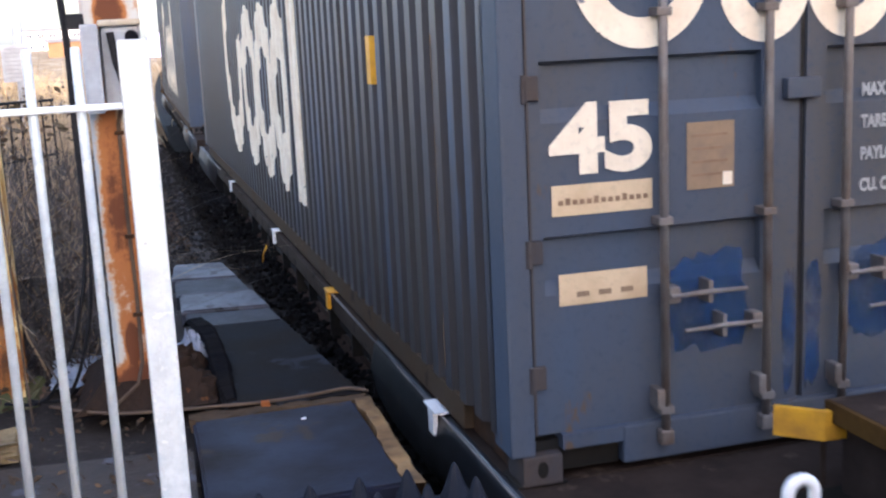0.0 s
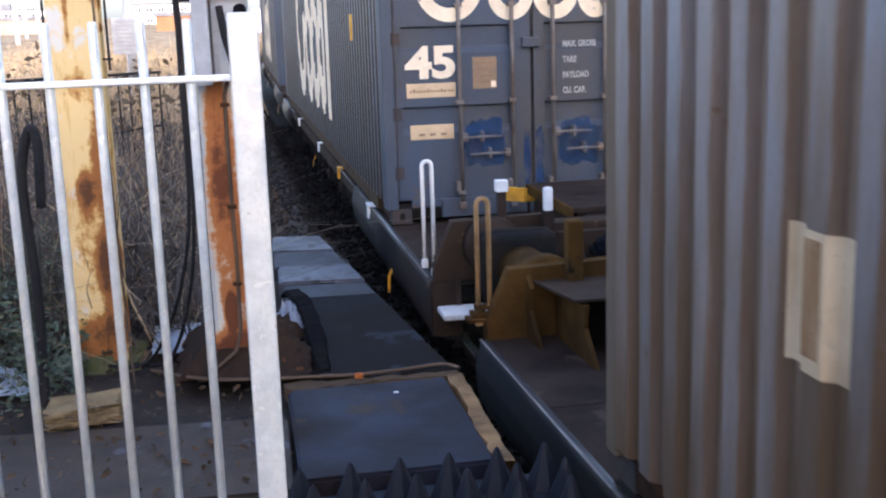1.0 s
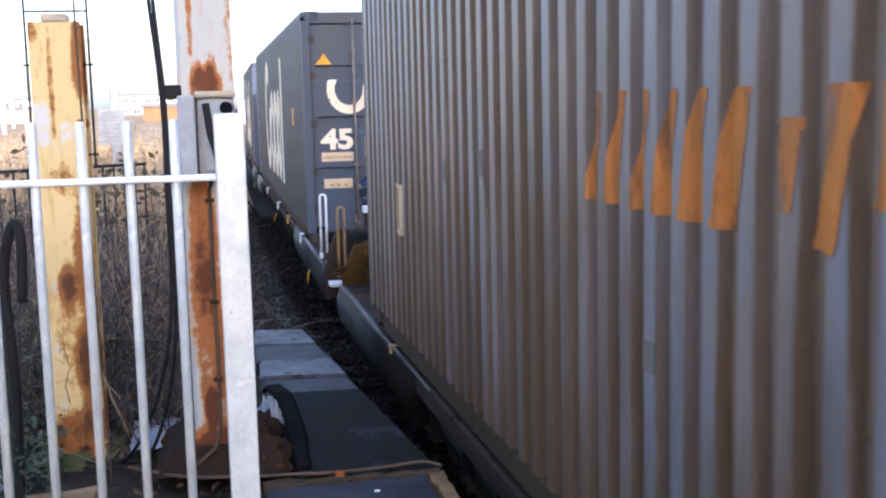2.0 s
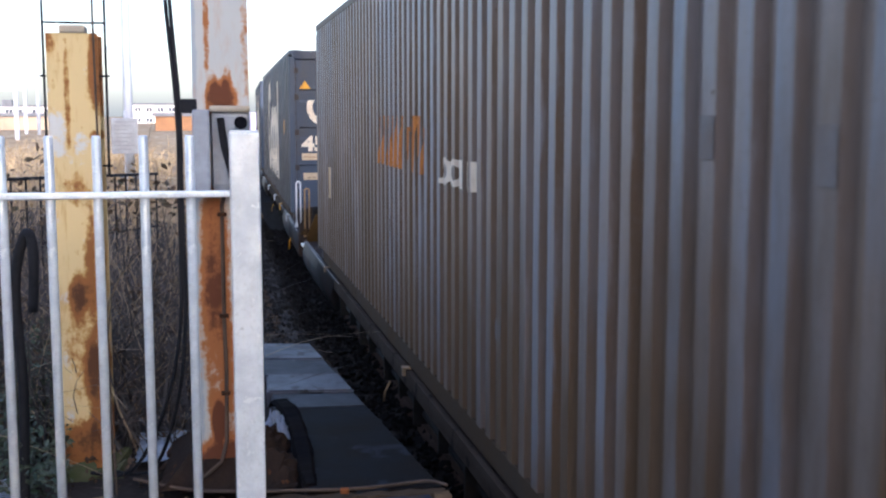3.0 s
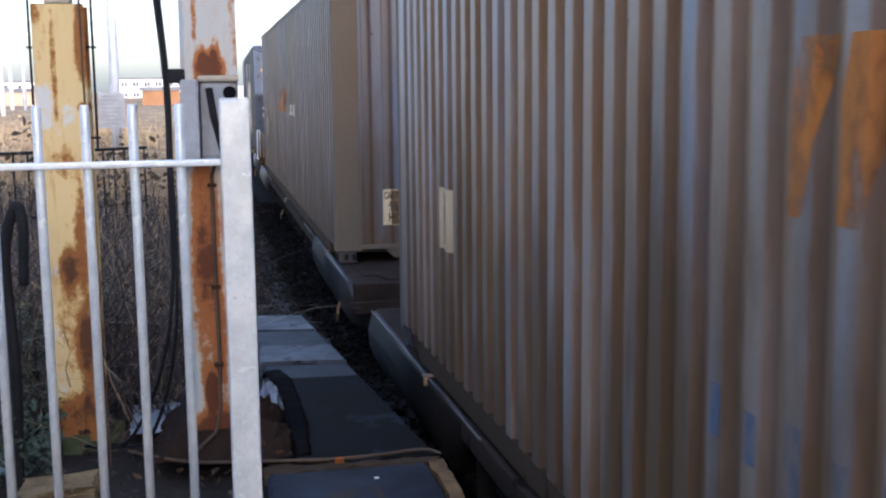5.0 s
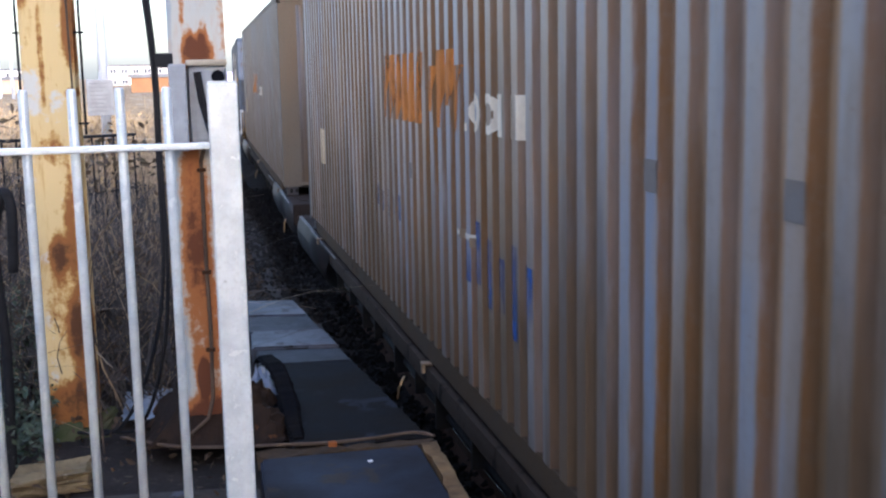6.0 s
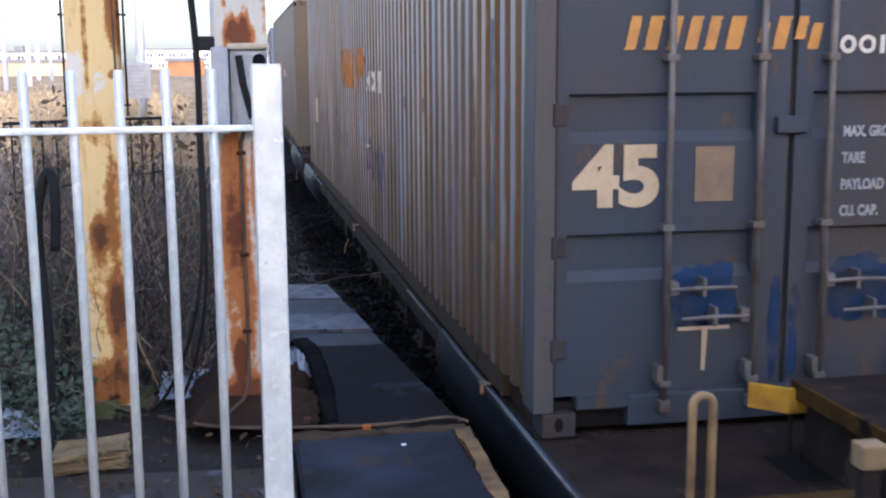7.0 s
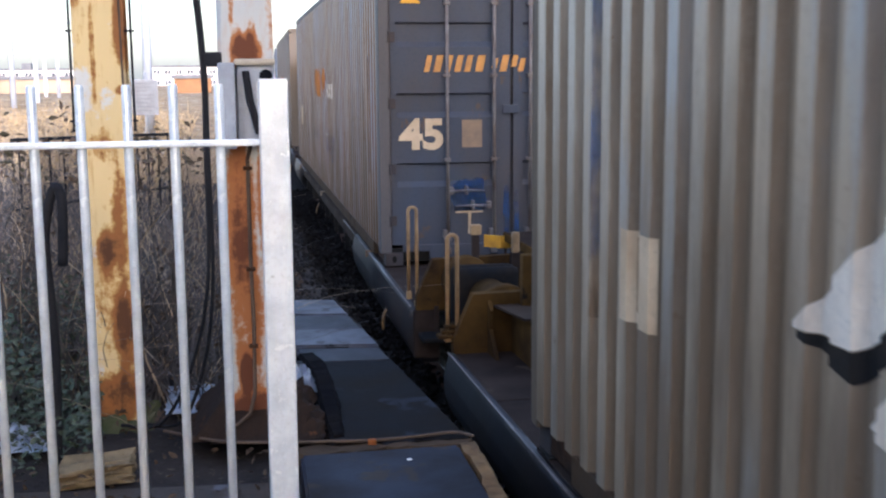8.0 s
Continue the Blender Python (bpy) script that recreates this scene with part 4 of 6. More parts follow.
    for x0, x1, z0, z1 in ((0.655, 1.05, 0.46, 0.80), (1.44, 1.83, 0.46, 0.84), (1.165, 1.232, 0.2, 0.78), (1.268, 1.33, 0.2, 0.72)):
        worn_patch(x0, x1, z0, z1, 0.0285, WORN_BLUE, c, "clean_patch", "patch of cleaner bright blue paint", x0 * 7)
    part("cream_cross", painted(any_of(slab(0.71, 0.97, 0.478, 0.496), slab(0.83, 0.855, 0.28, 0.49)), 0.6, 1.1, 0.2, 0.6, flat, front, 0.01), TAN_CREAM, c, "scraped cream T shape")


def khaki_marks(c, breaks, left):
    side_sticker(c, breaks, left, 12.22, 12.52, 0.87, 1.2)
    def under(u):
        return 1.11 if u > 10.985 else 1.11 + 0.58 * (10.985 - u)

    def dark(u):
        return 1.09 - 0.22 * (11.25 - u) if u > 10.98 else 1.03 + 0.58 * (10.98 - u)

    strokes("side_marking", [lambda u, z: 9.9 < u < 11.28 and under(u) < z < min(1.9, 1.11 + 0.8 * (11.28 - u)), lambda u, z: 9.9 < u < 10.947 and 0.94 - 0.15 * (10.947 - u) < z < min(dark(u) - 0.03, 0.94 + 0.9 * (10.947 - u))], 9.8, 11.4, 0.2, 2.1, breaks, left, 0.02, WORN_WHITE, c, "large white slanting mark")
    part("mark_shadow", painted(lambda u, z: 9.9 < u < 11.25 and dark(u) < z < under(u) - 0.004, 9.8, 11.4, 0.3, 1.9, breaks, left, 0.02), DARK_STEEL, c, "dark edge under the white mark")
    strokes("blue_scrape", [slab(12.80 + 0.012 * (k % 2), 12.875, 1.05 + 0.3 * k, 1.352 + 0.3 * k) for k in range(4)], 12.7, 13.0, 0.8, 2.3, breaks, left, 0.02, PALE_BLUE, c, "blue upright scrape")
    part("rust_scrape", painted(slab(12.80, 12.88, 0.8, 1.05), 12.7, 13.0, 0.7, 1.1, breaks, left, 0.02), RUBBED_RUST, c, "orange-brown upright scrape")


# -- wagons: origin under the box's rear left corner, at rail height --
COUPLED, CLOSE = 1.95, 1.2                 # how far the frame goes past the box at either kind of end


def hoop_rail(w, x, y, base, top, paint, label):
    r = 0.032
    bm = tube([(x, y, base), (x, y, top - r)] + [(x + r - r * math.cos(a), y, top - r + r * math.sin(a)) for a in [math.pi * k / 8 for k in range(1, 8)]] + [(x + 2 * r, y, top - r), (x + 2 * r, y, base - 0.08)], 0.0135, 8)
    box(x - 0.02, x + 0.02, y - 0.02, y + 0.02, base - 0.03, base + 0.03, 0.006, bm)
    box(x + 2 * r - 0.02, x + 2 * r + 0.02, y - 0.02, y + 0.02, base - 0.1, base - 0.04, 0.006, bm)
    part("hand_hoop", bm, paint, w, label, True)


def lump(x, y, z, rx, ry, rz, seed, bm=None):
    """A creased soft heap."""
    bm = bm or bmesh.new()
    made = bmesh.ops.create_icosphere(bm, subdivisions=3, radius=1.0)
    for v in made["verts"]:
        k = 1 + 0.35 * noise.noise(v.co * 2.2 + Vector((seed, 0, 0))) + 0.15 * noise.noise(v.co * 6 + Vector((0, seed, 0)))
        v.co = Vector((x + v.co.x * rx * k, y + v.co.y * ry * k, z + v.co.z * rz * k))
    return bm


def splinter_block(x0, x1, y0, y1, z0, z1):
    """A small bracket of three bent tongues."""
    bm = bmesh.new()
    for k in range(3):
        a, c = z0 + (z1 - z0) * k / 3, z0 + (z1 - z0) * (k + 0.8) / 3
        box(x0 + 0.025 * k, x1 - 0.01 * (2 - k), y0 + 0.012 * k, y1, a, c, 0.006, bm)
    return bm


def wagon_end(w, e, out, style):
    """The coupling end of a frame: e is the end of the box on it, out is -1 or 1 for the way it looks."""
    white = style == "white"
    hue = DECK if white else TAN_DUST
    dust = BROWN_DUST if white else TAN_DUST

    def span(a, c):
        return min(e + out * a, e + out * c), max(e + out * a, e + out * c)

    ya, yb = span(1.89, 1.97)
    outline = [(0.02, 0.83), (0.02, 0.93), (0.15, 1.22), (0.82, 1.235), (0.86, 1.10), (1.64, 1.10), (1.68, 1.235), (2.35, 1.22), (2.48, 0.93), (2.48, 0.83)]
    part("headstock", prism(outline, "y", ya, yb), dust, w, "dusty brown end plate")
    for x in (0.0, 2.3):
        part("beam_cap", box(x, x + 0.2, ya, yb, 0.45, 0.83, 0.02), DECK, w)
    part("cross_beam", box(0.86, 2.2, *span(1.70, 1.885), 1.0, 1.15, 0.015), dust, w, "dusty cross beam")
    if out < 0:
        for x0 in (0.2, 1.75):
            part("buffer_housing", prism([(e + out * 1.885, 0.85), (e + out * 1.885, 1.2), (e + out * 1.6, 1.17), (e + out * 1.25, 0.92), (e + out * 1.2, 0.85)], "x", x0, x0 + 0.5), hue, w, "dusty sloping buffer housing")
        # dark plate on the deck, painted as the shade of an opening
        part("opening_shade", box(0.95, 1.15, *span(0.4, 0.72), 0.8385, 0.841), HOLE, w)
    else:
        # a plated pocket behind the buffer, open towards the box
        part("pocket_plate", prism([(0.28, e + 1.88), (1.5, e + 1.88), (1.5, e + 1.34), (0.62, e + 1.34), (0.5, e + 1.42), (0.36, e + 1.42)], "z", 1.135, 1.15), BROWN_DUST, w, "grey-brown dusted top plate")
        part("pocket_fascia", box(0.62, 1.5, e + 1.325, e + 1.34, 1.06, 1.148), TAN_DUST, w, "ochre dusted plate edge")
        part("hoop_bracket", splinter_block(-0.07, 0.05, e + 1.93, e + 2.02, 0.93, 1.02), TAN_DUST, w, "chipped ochre bracket")
        for x in (0.24, 0.40, 0.98, 1.46):
            deep = 1.30 if x > 0.3 else 1.72
            part("pocket_web", prism([(e + 1.885, 0.84), (e + 1.885, 1.18 if x < 0.3 else 1.122), (e + deep + 0.1, 1.122), (e + deep + 0.12, 1.0), (e + deep - 0.06, 0.84)], "x", x, x + 0.025), TAN_DUST, w, "ochre dusted web plate")
        # dark sheet that paints the shade inside the pocket
        part("pocket_shade", box(0.43, 1.46, *span(1.62, 1.64), 0.845, 1.12), HOLE, w)
        part("pocket_side", prism([(0.98, e + 1.36), (1.3, e + 1.6), (1.46, e + 1.6), (1.46, e + 1.36)], "z", 0.845, 1.122), TAN_DUST, w, "ochre dusted inner wall")
    top = 1.61 if out < 0 else 1.595
    hoop_rail(w, -0.02 if out < 0 else 0.0, e + out * (1.85 if out < 0 else 1.985), 0.93, top, WHITE_PAINT if white else TAN_PAINT, "white hand hoop" if white else "dust-stained hand hoop")
    for x in (0.40, 2.10):
        bm = tube([(x, e + out * 1.97, 1.06), (x, e + out * 2.12, 1.06), (x, e + out * 2.13, 1.06), (x, e + out * 2.54, 1.06)], [0.19, 0.185, 0.15, 0.145], 22)
        part("buffer_stock", bm, dust, w, "", True)
        part("buffer_head", box(x - 0.23, x + 0.23, *span(2.53, 2.64), 0.86, 1.275, 0.05), RIBBED_GREY, w, "dark rounded buffer plate", True)
    marker = WHITE_PAINT if white else TAN_PAINT
    if out < 0:
        part("marker_post", box(0.445, 0.50, *span(1.98, 2.02), 1.1, 1.40), DECK, w)
        part("marker_block", box(0.435, 0.515, *span(1.96, 2.03), 1.405, 1.48, 0.006), marker, w, "white marker block" if white else "dust-stained marker block")
        part("marker_post", box(0.745, 0.815, *span(1.98, 2.05), 1.1, 1.26), DECK, w)
        part("marker_block", box(0.75, 0.81, *span(1.99, 2.05), 1.26, 1.42, 0.018), marker, w, "white marker block" if white else "dust-stained marker block")
    else:
        for x in (0.45, 1.98):
            part("marker_post", box(x, x + 0.085, *span(1.80, 1.885), 1.12, 1.475, 0.012), TAN_DUST, w, "ochre dusted upright post")
    # step below the corner
    part("step_hanger", box(0.155, 0.185, *span(1.975, 2.0), 0.66, 0.86), DECK, w)
    part("step_plate", box(0.03, 0.34, *span(1.97, 2.22), 0.625, 0.665, 0.012), WHITE_PAINT if white else RIBBED_GREY, w, "white foot step" if white else "grey foot step")
    # hoses and coupling hook
    for k, x in enumerate((0.95, 1.1, 1.5, 1.65)):
        part("brake_hose", tube([(x, e + out * 1.97, 0.98), (x + 0.02, e + out * 2.1, 0.99 - 0.03 * k), (x + 0.05, e + out * 2.25, 0.8), (x + 0.02, e + out * 2.4, 0.62 + 0.05 * k)], 0.026, 8), CABLE, w, "black brake hose", True)
    part("coupling_hook", box(1.2, 1.3, *span(1.97, 2.35), 0.95, 1.05, 0.03), DARK_STEEL, w)
    if out < 0:
        for k in range(3):
            part("cable_coil", lump(1.2 + 0.2 * k, e + out * (2.2 + 0.05 * k), 1.03 - 0.05 * k, 0.15, 0.13, 0.085, k + 2), HOSE, w, "slack dark blue cable bundle", True)
        part("hose_cover", lump(1.5, e + out * 2.14, 1.14, 0.12, 0.085, 0.075, 9), RED if white else DULL_RED, w, "bright red hose cover" if white else "dusty red hose cover", True)


def hatch(w, y0, y1):
    part("raised_plate", box(1.08, 1.79, y0, y1, 1.155, 1.195, 0.006), DECK, w, "brown raised walkway plate")
    part("plate_edge", box(1.06, 1.08, y0, y1, 1.12, 1.195, 0.003), TAN_DUST, w)
    for x in (1.12, 1.71):
        part("plate_leg", box(x, x + 0.05, y0 + 0.03, y1 - 0.03, 0.83, 1.155), DECK, w)
    part("plate_skirt", box(1.14, 1.75, y0 + 0.02, y0 + 0.05, 0.98, 1.06), TAN_DUST, w)
    # dark strip that paints the shade under the raised plate
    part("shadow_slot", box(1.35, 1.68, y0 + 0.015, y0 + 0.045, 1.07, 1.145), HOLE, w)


def stop_bracket(w, x, y, k=1.0):
    bm = prism([(x, y), (x + 0.13 * k, y - 0.13 * k), (x + 0.30 * k, y - 0.13 * k), (x + 0.30 * k, y - 0.10 * k), (x + 0.14 * k, y - 0.10 * k), (x + 0.02, y + 0.02)], "z", 1.055, 1.165)
    box(x + 0.13 * k, x + 0.28 * k, y - 0.13 * k, y + 0.02, 1.055, 1.07, 0, bm)
    bracket = part("stop_bracket", bm, YELLOW, w, "yellow folded bracket")
    part("bracket_leg", tube([(x + 0.2 * k, y - 0.02, 0.835), (x + 0.2 * k, y - 0.02, 1.06)], 0.012, 6), DECK, bracket, "dark bracket leg")


def wagon(label, rear, front, style):
    w = thing("flat_wagon", label, "railway wagon", "wagons of the train")
    back = -(COUPLED if rear == "coupled" else CLOSE)
    fore = LONG + (COUPLED if front == "coupled" else CLOSE)
    lo, hi = back + (0.05 if rear == "coupled" else 0.12), fore - (0.05 if front == "coupled" else 0.12)
    # side beams: a deep rolled belly at the coupling ends, a shallow brown channel between
    outline = [(0.02, 0.845), (-0.012, 0.84), (-0.02, 0.80), (-0.045, 0.70), (-0.04, 0.58), (0.0, 0.47), (0.09, 0.41), (0.2, 0.40), (0.2, 0.52), (0.1, 0.60), (0.08, 0.8)]
    shallow = [(0.02, 0.845), (-0.016, 0.842), (-0.02, 0.80), (-0.02, 0.735), (0.03, 0.70), (0.11, 0.69), (0.11, 0.735), (0.03, 0.76), (0.02, 0.80)]
    first, last = (2.3, LONG - 2.0)
    for mirror in (False, True):
        for shape, ya, yb, hue, words in ((outline, lo, first, SOLEBAR, "blue-black rounded side beam"), (shallow, first, last, CHANNEL, "grimy brown channel of the side beam"), (outline, last, hi, SOLEBAR, "blue-black rounded side beam")):
            bm = prism([(WIDE - x, z) for x, z in shape][::-1] if mirror else shape, "y", ya, yb)
            if shape is outline:                    # the belly's inner end is cut away slantwise
                inner = first if ya == lo else last
                for v in bm.verts:
                    if abs(v.co.y - inner) < 1e-4 and v.co.z < 0.72:
                        v.co.y += (0.72 - v.co.z) * (-1.1 if ya == lo else 1.1)
            part("side_beam", bm, hue, w, words, shape is outline)
    k, y = 0, first + 0.2
    while y < last:
        part("beam_stiffener", box(0.02, 0.13, y, y + 0.03, 0.47 + 0.05 * (k % 2), 0.72), DARK_STEEL, w, "greasy black stiffener")
        k, y = k + 1, y + 0.62 + 0.13 * (k % 3)
    part("brake_pipe", tube([(0.1, first - 0.1, 0.56), (0.1, (first + last) / 2, 0.545), (0.1, last + 0.1, 0.56)], 0.022, 8), DARK_STEEL, w, "", True)
    part("inner_web", box(0.19, 0.21, first, last, 0.45, 0.80), DARK_STEEL, w)
    for ya, yb in ((lo, 3.6), (LONG - 2.4, hi)):
        part("worn_edge", box(-0.02, -0.008, ya, yb, 0.843, 0.851), WORN_EDGE, w, "scraped bright edge of the side beam")
    part("centre_beam", box(1.0, 1.5, lo, hi, 0.45, 0.80), DARK_STEEL, w)
    # deck in plates
    y = lo
    while y < hi - 0.1:
        stop = min(y + 1.95, hi)
        part("deck_plate", box(0.0, WIDE, y + 0.006, stop - 0.006, 0.80, 0.838, 0.004), DECK, w)
        y = stop
    for y0 in (0.02, LONG - 0.2):
        for x0 in (0.03, WIDE - 0.23):
            part("twistlock_pad", box(x0, x0 + 0.2, y0, y0 + 0.18, 0.836, 0.849), DARK_STEEL, w)
    # fittings along the beam
    dull = style != "white"
    for y, hue, size in ((0.93, TAN_PLATE, 0.022), (7.1, TAN_PLATE, 0.03), (12.6, TAN_PLATE, 0.03)) if dull else ((1.0, WHITE_PAINT, 0.09), (3.6, YELLOW, 0.07), (6.2, WHITE_PAINT, 0.06), (9.9, WHITE_PAINT, 0.05)):
        bm = box(-0.045, -0.02, y - size / 2, y + size / 2, 0.80 if dull else 0.74, 0.86, 0.006)
        box(-0.045, 0.05, y - size, y + size * 1.3, 0.853, 0.866, 0.004, bm)
        part("lashing_bracket", bm, hue, w, "painted lashing bracket")
    for y in (-0.6, 7.8) if dull else (-0.4, 6.9):
        part("release_lever", tube([(-0.02, y, 0.60), (-0.06, y, 0.52), (-0.065, y + 0.03, 0.38 if y < 0 else 0.44)], 0.012 if y < 0 else 0.007, 6), TAN_PAINT if dull else YELLOW, w, "short hanging release lever", True)
    for y, out, kind in ((back, -1, rear), (fore, 1, front)):
        if kind == "coupled":
            wagon_end(w, 0.0 if out < 0 else LONG, out, style)
            if out < 0:
                hatch(w, -1.62, -0.42)
                stop_bracket(w, 0.9, -0.34)
                stop_bracket(w, 2.04, -0.1, 0.45)
        else:
            part("headstock", box(0.03, 2.47, y, y - out * 0.12, 0.55, 0.84, 0.015), DECK, w)
            if out < 0:
                for x0, x1, a, d, lift in ((0.12, 0.95, 0.08, 0.75, 0.0), (1.02, 1.62, 0.2, 0.62, 0.008), (1.68, 2.4, 0.06, 0.5, 0.004), (0.3, 1.1, 0.78, 1.05, 0.006), (1.3, 2.3, 0.7, 1.04, 0.0)):
                    part("cover_plate", prism([(x0, -a), (x1 - 0.05, -a + 0.02), (x1, -d), (x0 + 0.06, -d - 0.02)], "z", 0.837, 0.846 + lift), DECK, w, "loose dusty cover plate")
                for x0, x1, a, d in ((0.99, 1.24, 0.64, 0.72), (1.64, 2.05, 0.56, 0.66)):
                    # dark plates laid on the deck as the shade of openings
                    part("opening_shade", box(x0, x1, -d, -a, 0.8385, 0.841), HOLE, w)
            part("drawbar", box(1.1, 1.4, y - out * 0.1, y + out * 0.46, 0.5, 0.72, 0.03), DARK_STEEL, w)
    # running gear
    for yc in (1.6, LONG - 1.6):
        for x in (0.22, 2.08):
            part("bogie_frame", prism([(yc - 1.25, 0.36), (yc - 0.9, 0.52), (yc + 0.9, 0.52), (yc + 1.25, 0.36), (yc + 0.9, 0.30), (yc - 0.9, 0.30)], "x", x, x + 0.2), DARK_STEEL, w)
        part("bolster", box(0.4, 2.1, yc - 0.2, yc + 0.2, 0.3, 0.46), DARK_STEEL, w)
    return w


def wheelset(w, y):
    ax = part("wheelset", tube([(0.3, 0, 0), (2.2, 0, 0)], 0.07, 12), DARK_STEEL, w)
    ax.matrix_basis = pose(0, y, 0.365)
    for x in (0.43, 1.93):
        bm = tube([(x, 0, 0), (x + 0.14, 0, 0)], [0.365, 0.36], 28)
        bm = tube([(x + (0.14 if x < 1 else -0.03), 0, 0), (x + (0.17 if x < 1 else 0.0), 0, 0)], 0.39, 28, bm)
        part("wheel", bm, RAIL_SIDE, ax)
    return ax


# the wagons and boxes, from the front of the train to its rear: where the box's rear end is when the clip starts
ROLLING = []
WHEELS = []


def add_unit(start, box_made, rear, front, style, label):
    w = wagon(label, rear, front, style)
    for y in (0.7, 2.5, LONG - 2.5, LONG - 0.7):
        WHEELS.append((wheelset(w, y), y))
    ROLLING.append((w, start, 0.0))
    ROLLING.append((box_made, start, BASE))


add_unit(PITCH_SHORT, container("navy blue corrugated container with faded cream mark", NAVY, "navy", NAVY, "wall", far_marks), "close", "coupled", "tan", "long brown-decked container flat wagon")
add_unit(0.0, container("navy blue container with barred doors and cream numerals", NAVY, "navy", NAVY, "doors", navy_marks), "coupled", "close", "white", "container flat wagon with white hand hoop and step")
add_unit(-PITCH_LONG, container("dull mauve-blue corrugated container with height warning stickers", MAUVE, "mauve", MAUVE, "wall", mauve_marks), "close", "coupled", "tan", "dusty ochre container flat wagon")
add_unit(-PITCH_LONG - PITCH_SHORT, container("grey-blue container with rust-streaked ribs and barred doors", GREYBLUE, "grey", DOOR_GREY, "doors", grey_marks, LONG - 0.12), "coupled", "close", "tan", "container flat wagon with dust-stained hoops")
add_unit(-2 * PITCH_LONG - PITCH_SHORT, container("grimy grey corrugated container with white slanting mark", KHAKI, "khaki", KHAKI, "wall", khaki_marks), "close", "coupled", "tan", "dusty ochre container flat wagon")


def rolled(t):
    return SPEED * t + GAIN * t * t / 2


def on_track(y, z=0.0):
    """A wagon of a box's length whose two ends both lie on the curve of the line."""
    rear, front = CURVE * y * y / 2, CURVE * (y + LONG) ** 2 / 2
    return pose(rear, y, z, 0, 0, -math.degrees(math.atan((front - rear) / LONG)))

# ---- the ground ----
LEVEL = 1.0                                # platform surface above the rails


def track_x(y):
    return CURVE * y * y / 2


def ground_height(x, y):
    side = x - track_x(max(y, 0))
    left = side < -0.55
    bed = -0.16
    if side > 25:
        bed = -0.16 + min(1.0, (side - 25) / 6) * 0.5
    fall = min(1.0, max(0.0, (y - 3.9) / 3.2))
    bank = LEVEL - 0.05 - 0.5 * fall
    if side < -2.2:
        bank += min(1.0, (-2.2 - side) / 2.5) * 0.35 * (0.4 + 0.6 * fall)
    if y > 30:
        bank += 0.3 * min(1.0, (y - 30) / 40)
    near = min(1.0, max(0.0, (y - 4.2) / 0.6))
    mix = min(1.0, max(0.0, (-0.42 + 0.36 * near - side) / (0.25 + 0.15 * near)))
    bump = 0.05 * noise.noise(Vector((x * 0.9, y * 0.9, 0))) + 0.025 * noise.noise(Vector((x * 3.1, y * 3.1, 4)))
    if y < 4.6:
        bump *= 0.35
        if -1.7 < side < 0:
            bank = LEVEL - 0.1
    if y < -0.05 and side < -0.3:
        bank = LEVEL - 0.35
    return bed * (1 - mix) + bank * mix + bump * (1.0 if mix > 0.5 else 0.25)


def ground():
    xs = sorted({-1500, -600, -250, -120, -60, -35, -22, -15, -11} | {round(-9 + 0.3 * k, 2) for k in range(31)} | {0.0, 0.3, 0.8, 1.6, 2.6, 4, 6, 8, 10, 13, 16, 20, 25, 31, 45, 80, 160, 400, 1500} | {-0.06, -0.15, -0.25, -0.35, -0.42, -0.5, -0.55, -0.6, -0.66})
    ys = sorted({-1500, -400, -120, -50, -25, -15} | {round(-9 + 0.5 * k, 2) for k in range(24)} | {round(3 + 0.3 * k, 2) for k in range(60)} | {22, 24, 27, 30, 34, 40, 48, 60, 80, 110, 160, 260, 500, 1000, 2500})
    bm = bmesh.new()
    grid = [[bm.verts.new((x + (track_x(y) if 0 < y < 120 else track_x(120) if y >= 120 else 0), y, ground_height(x + (track_x(y) if 0 < y < 120 else 0), y))) for x in xs] for y in ys]
    for j in range(len(ys) - 1):
        for i in range(len(xs) - 1):
            f = bm.faces.new((grid[j][i], grid[j][i + 1], grid[j + 1][i + 1], grid[j + 1][i]))
            x, y = xs[i], ys[j]
            # index 3 is the ballast with the train's shade in its colour
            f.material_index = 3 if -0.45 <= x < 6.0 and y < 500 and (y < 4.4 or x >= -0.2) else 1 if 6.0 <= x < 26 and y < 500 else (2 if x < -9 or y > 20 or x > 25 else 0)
            f.smooth = True
    ob = link("ground", bm, [MUD, BALLAST, FIELD, OIL_SHADE])
    return tagged(ob, "brown earth, ballast and dry grass beside the railway", "ground", kind="structure")


ground()


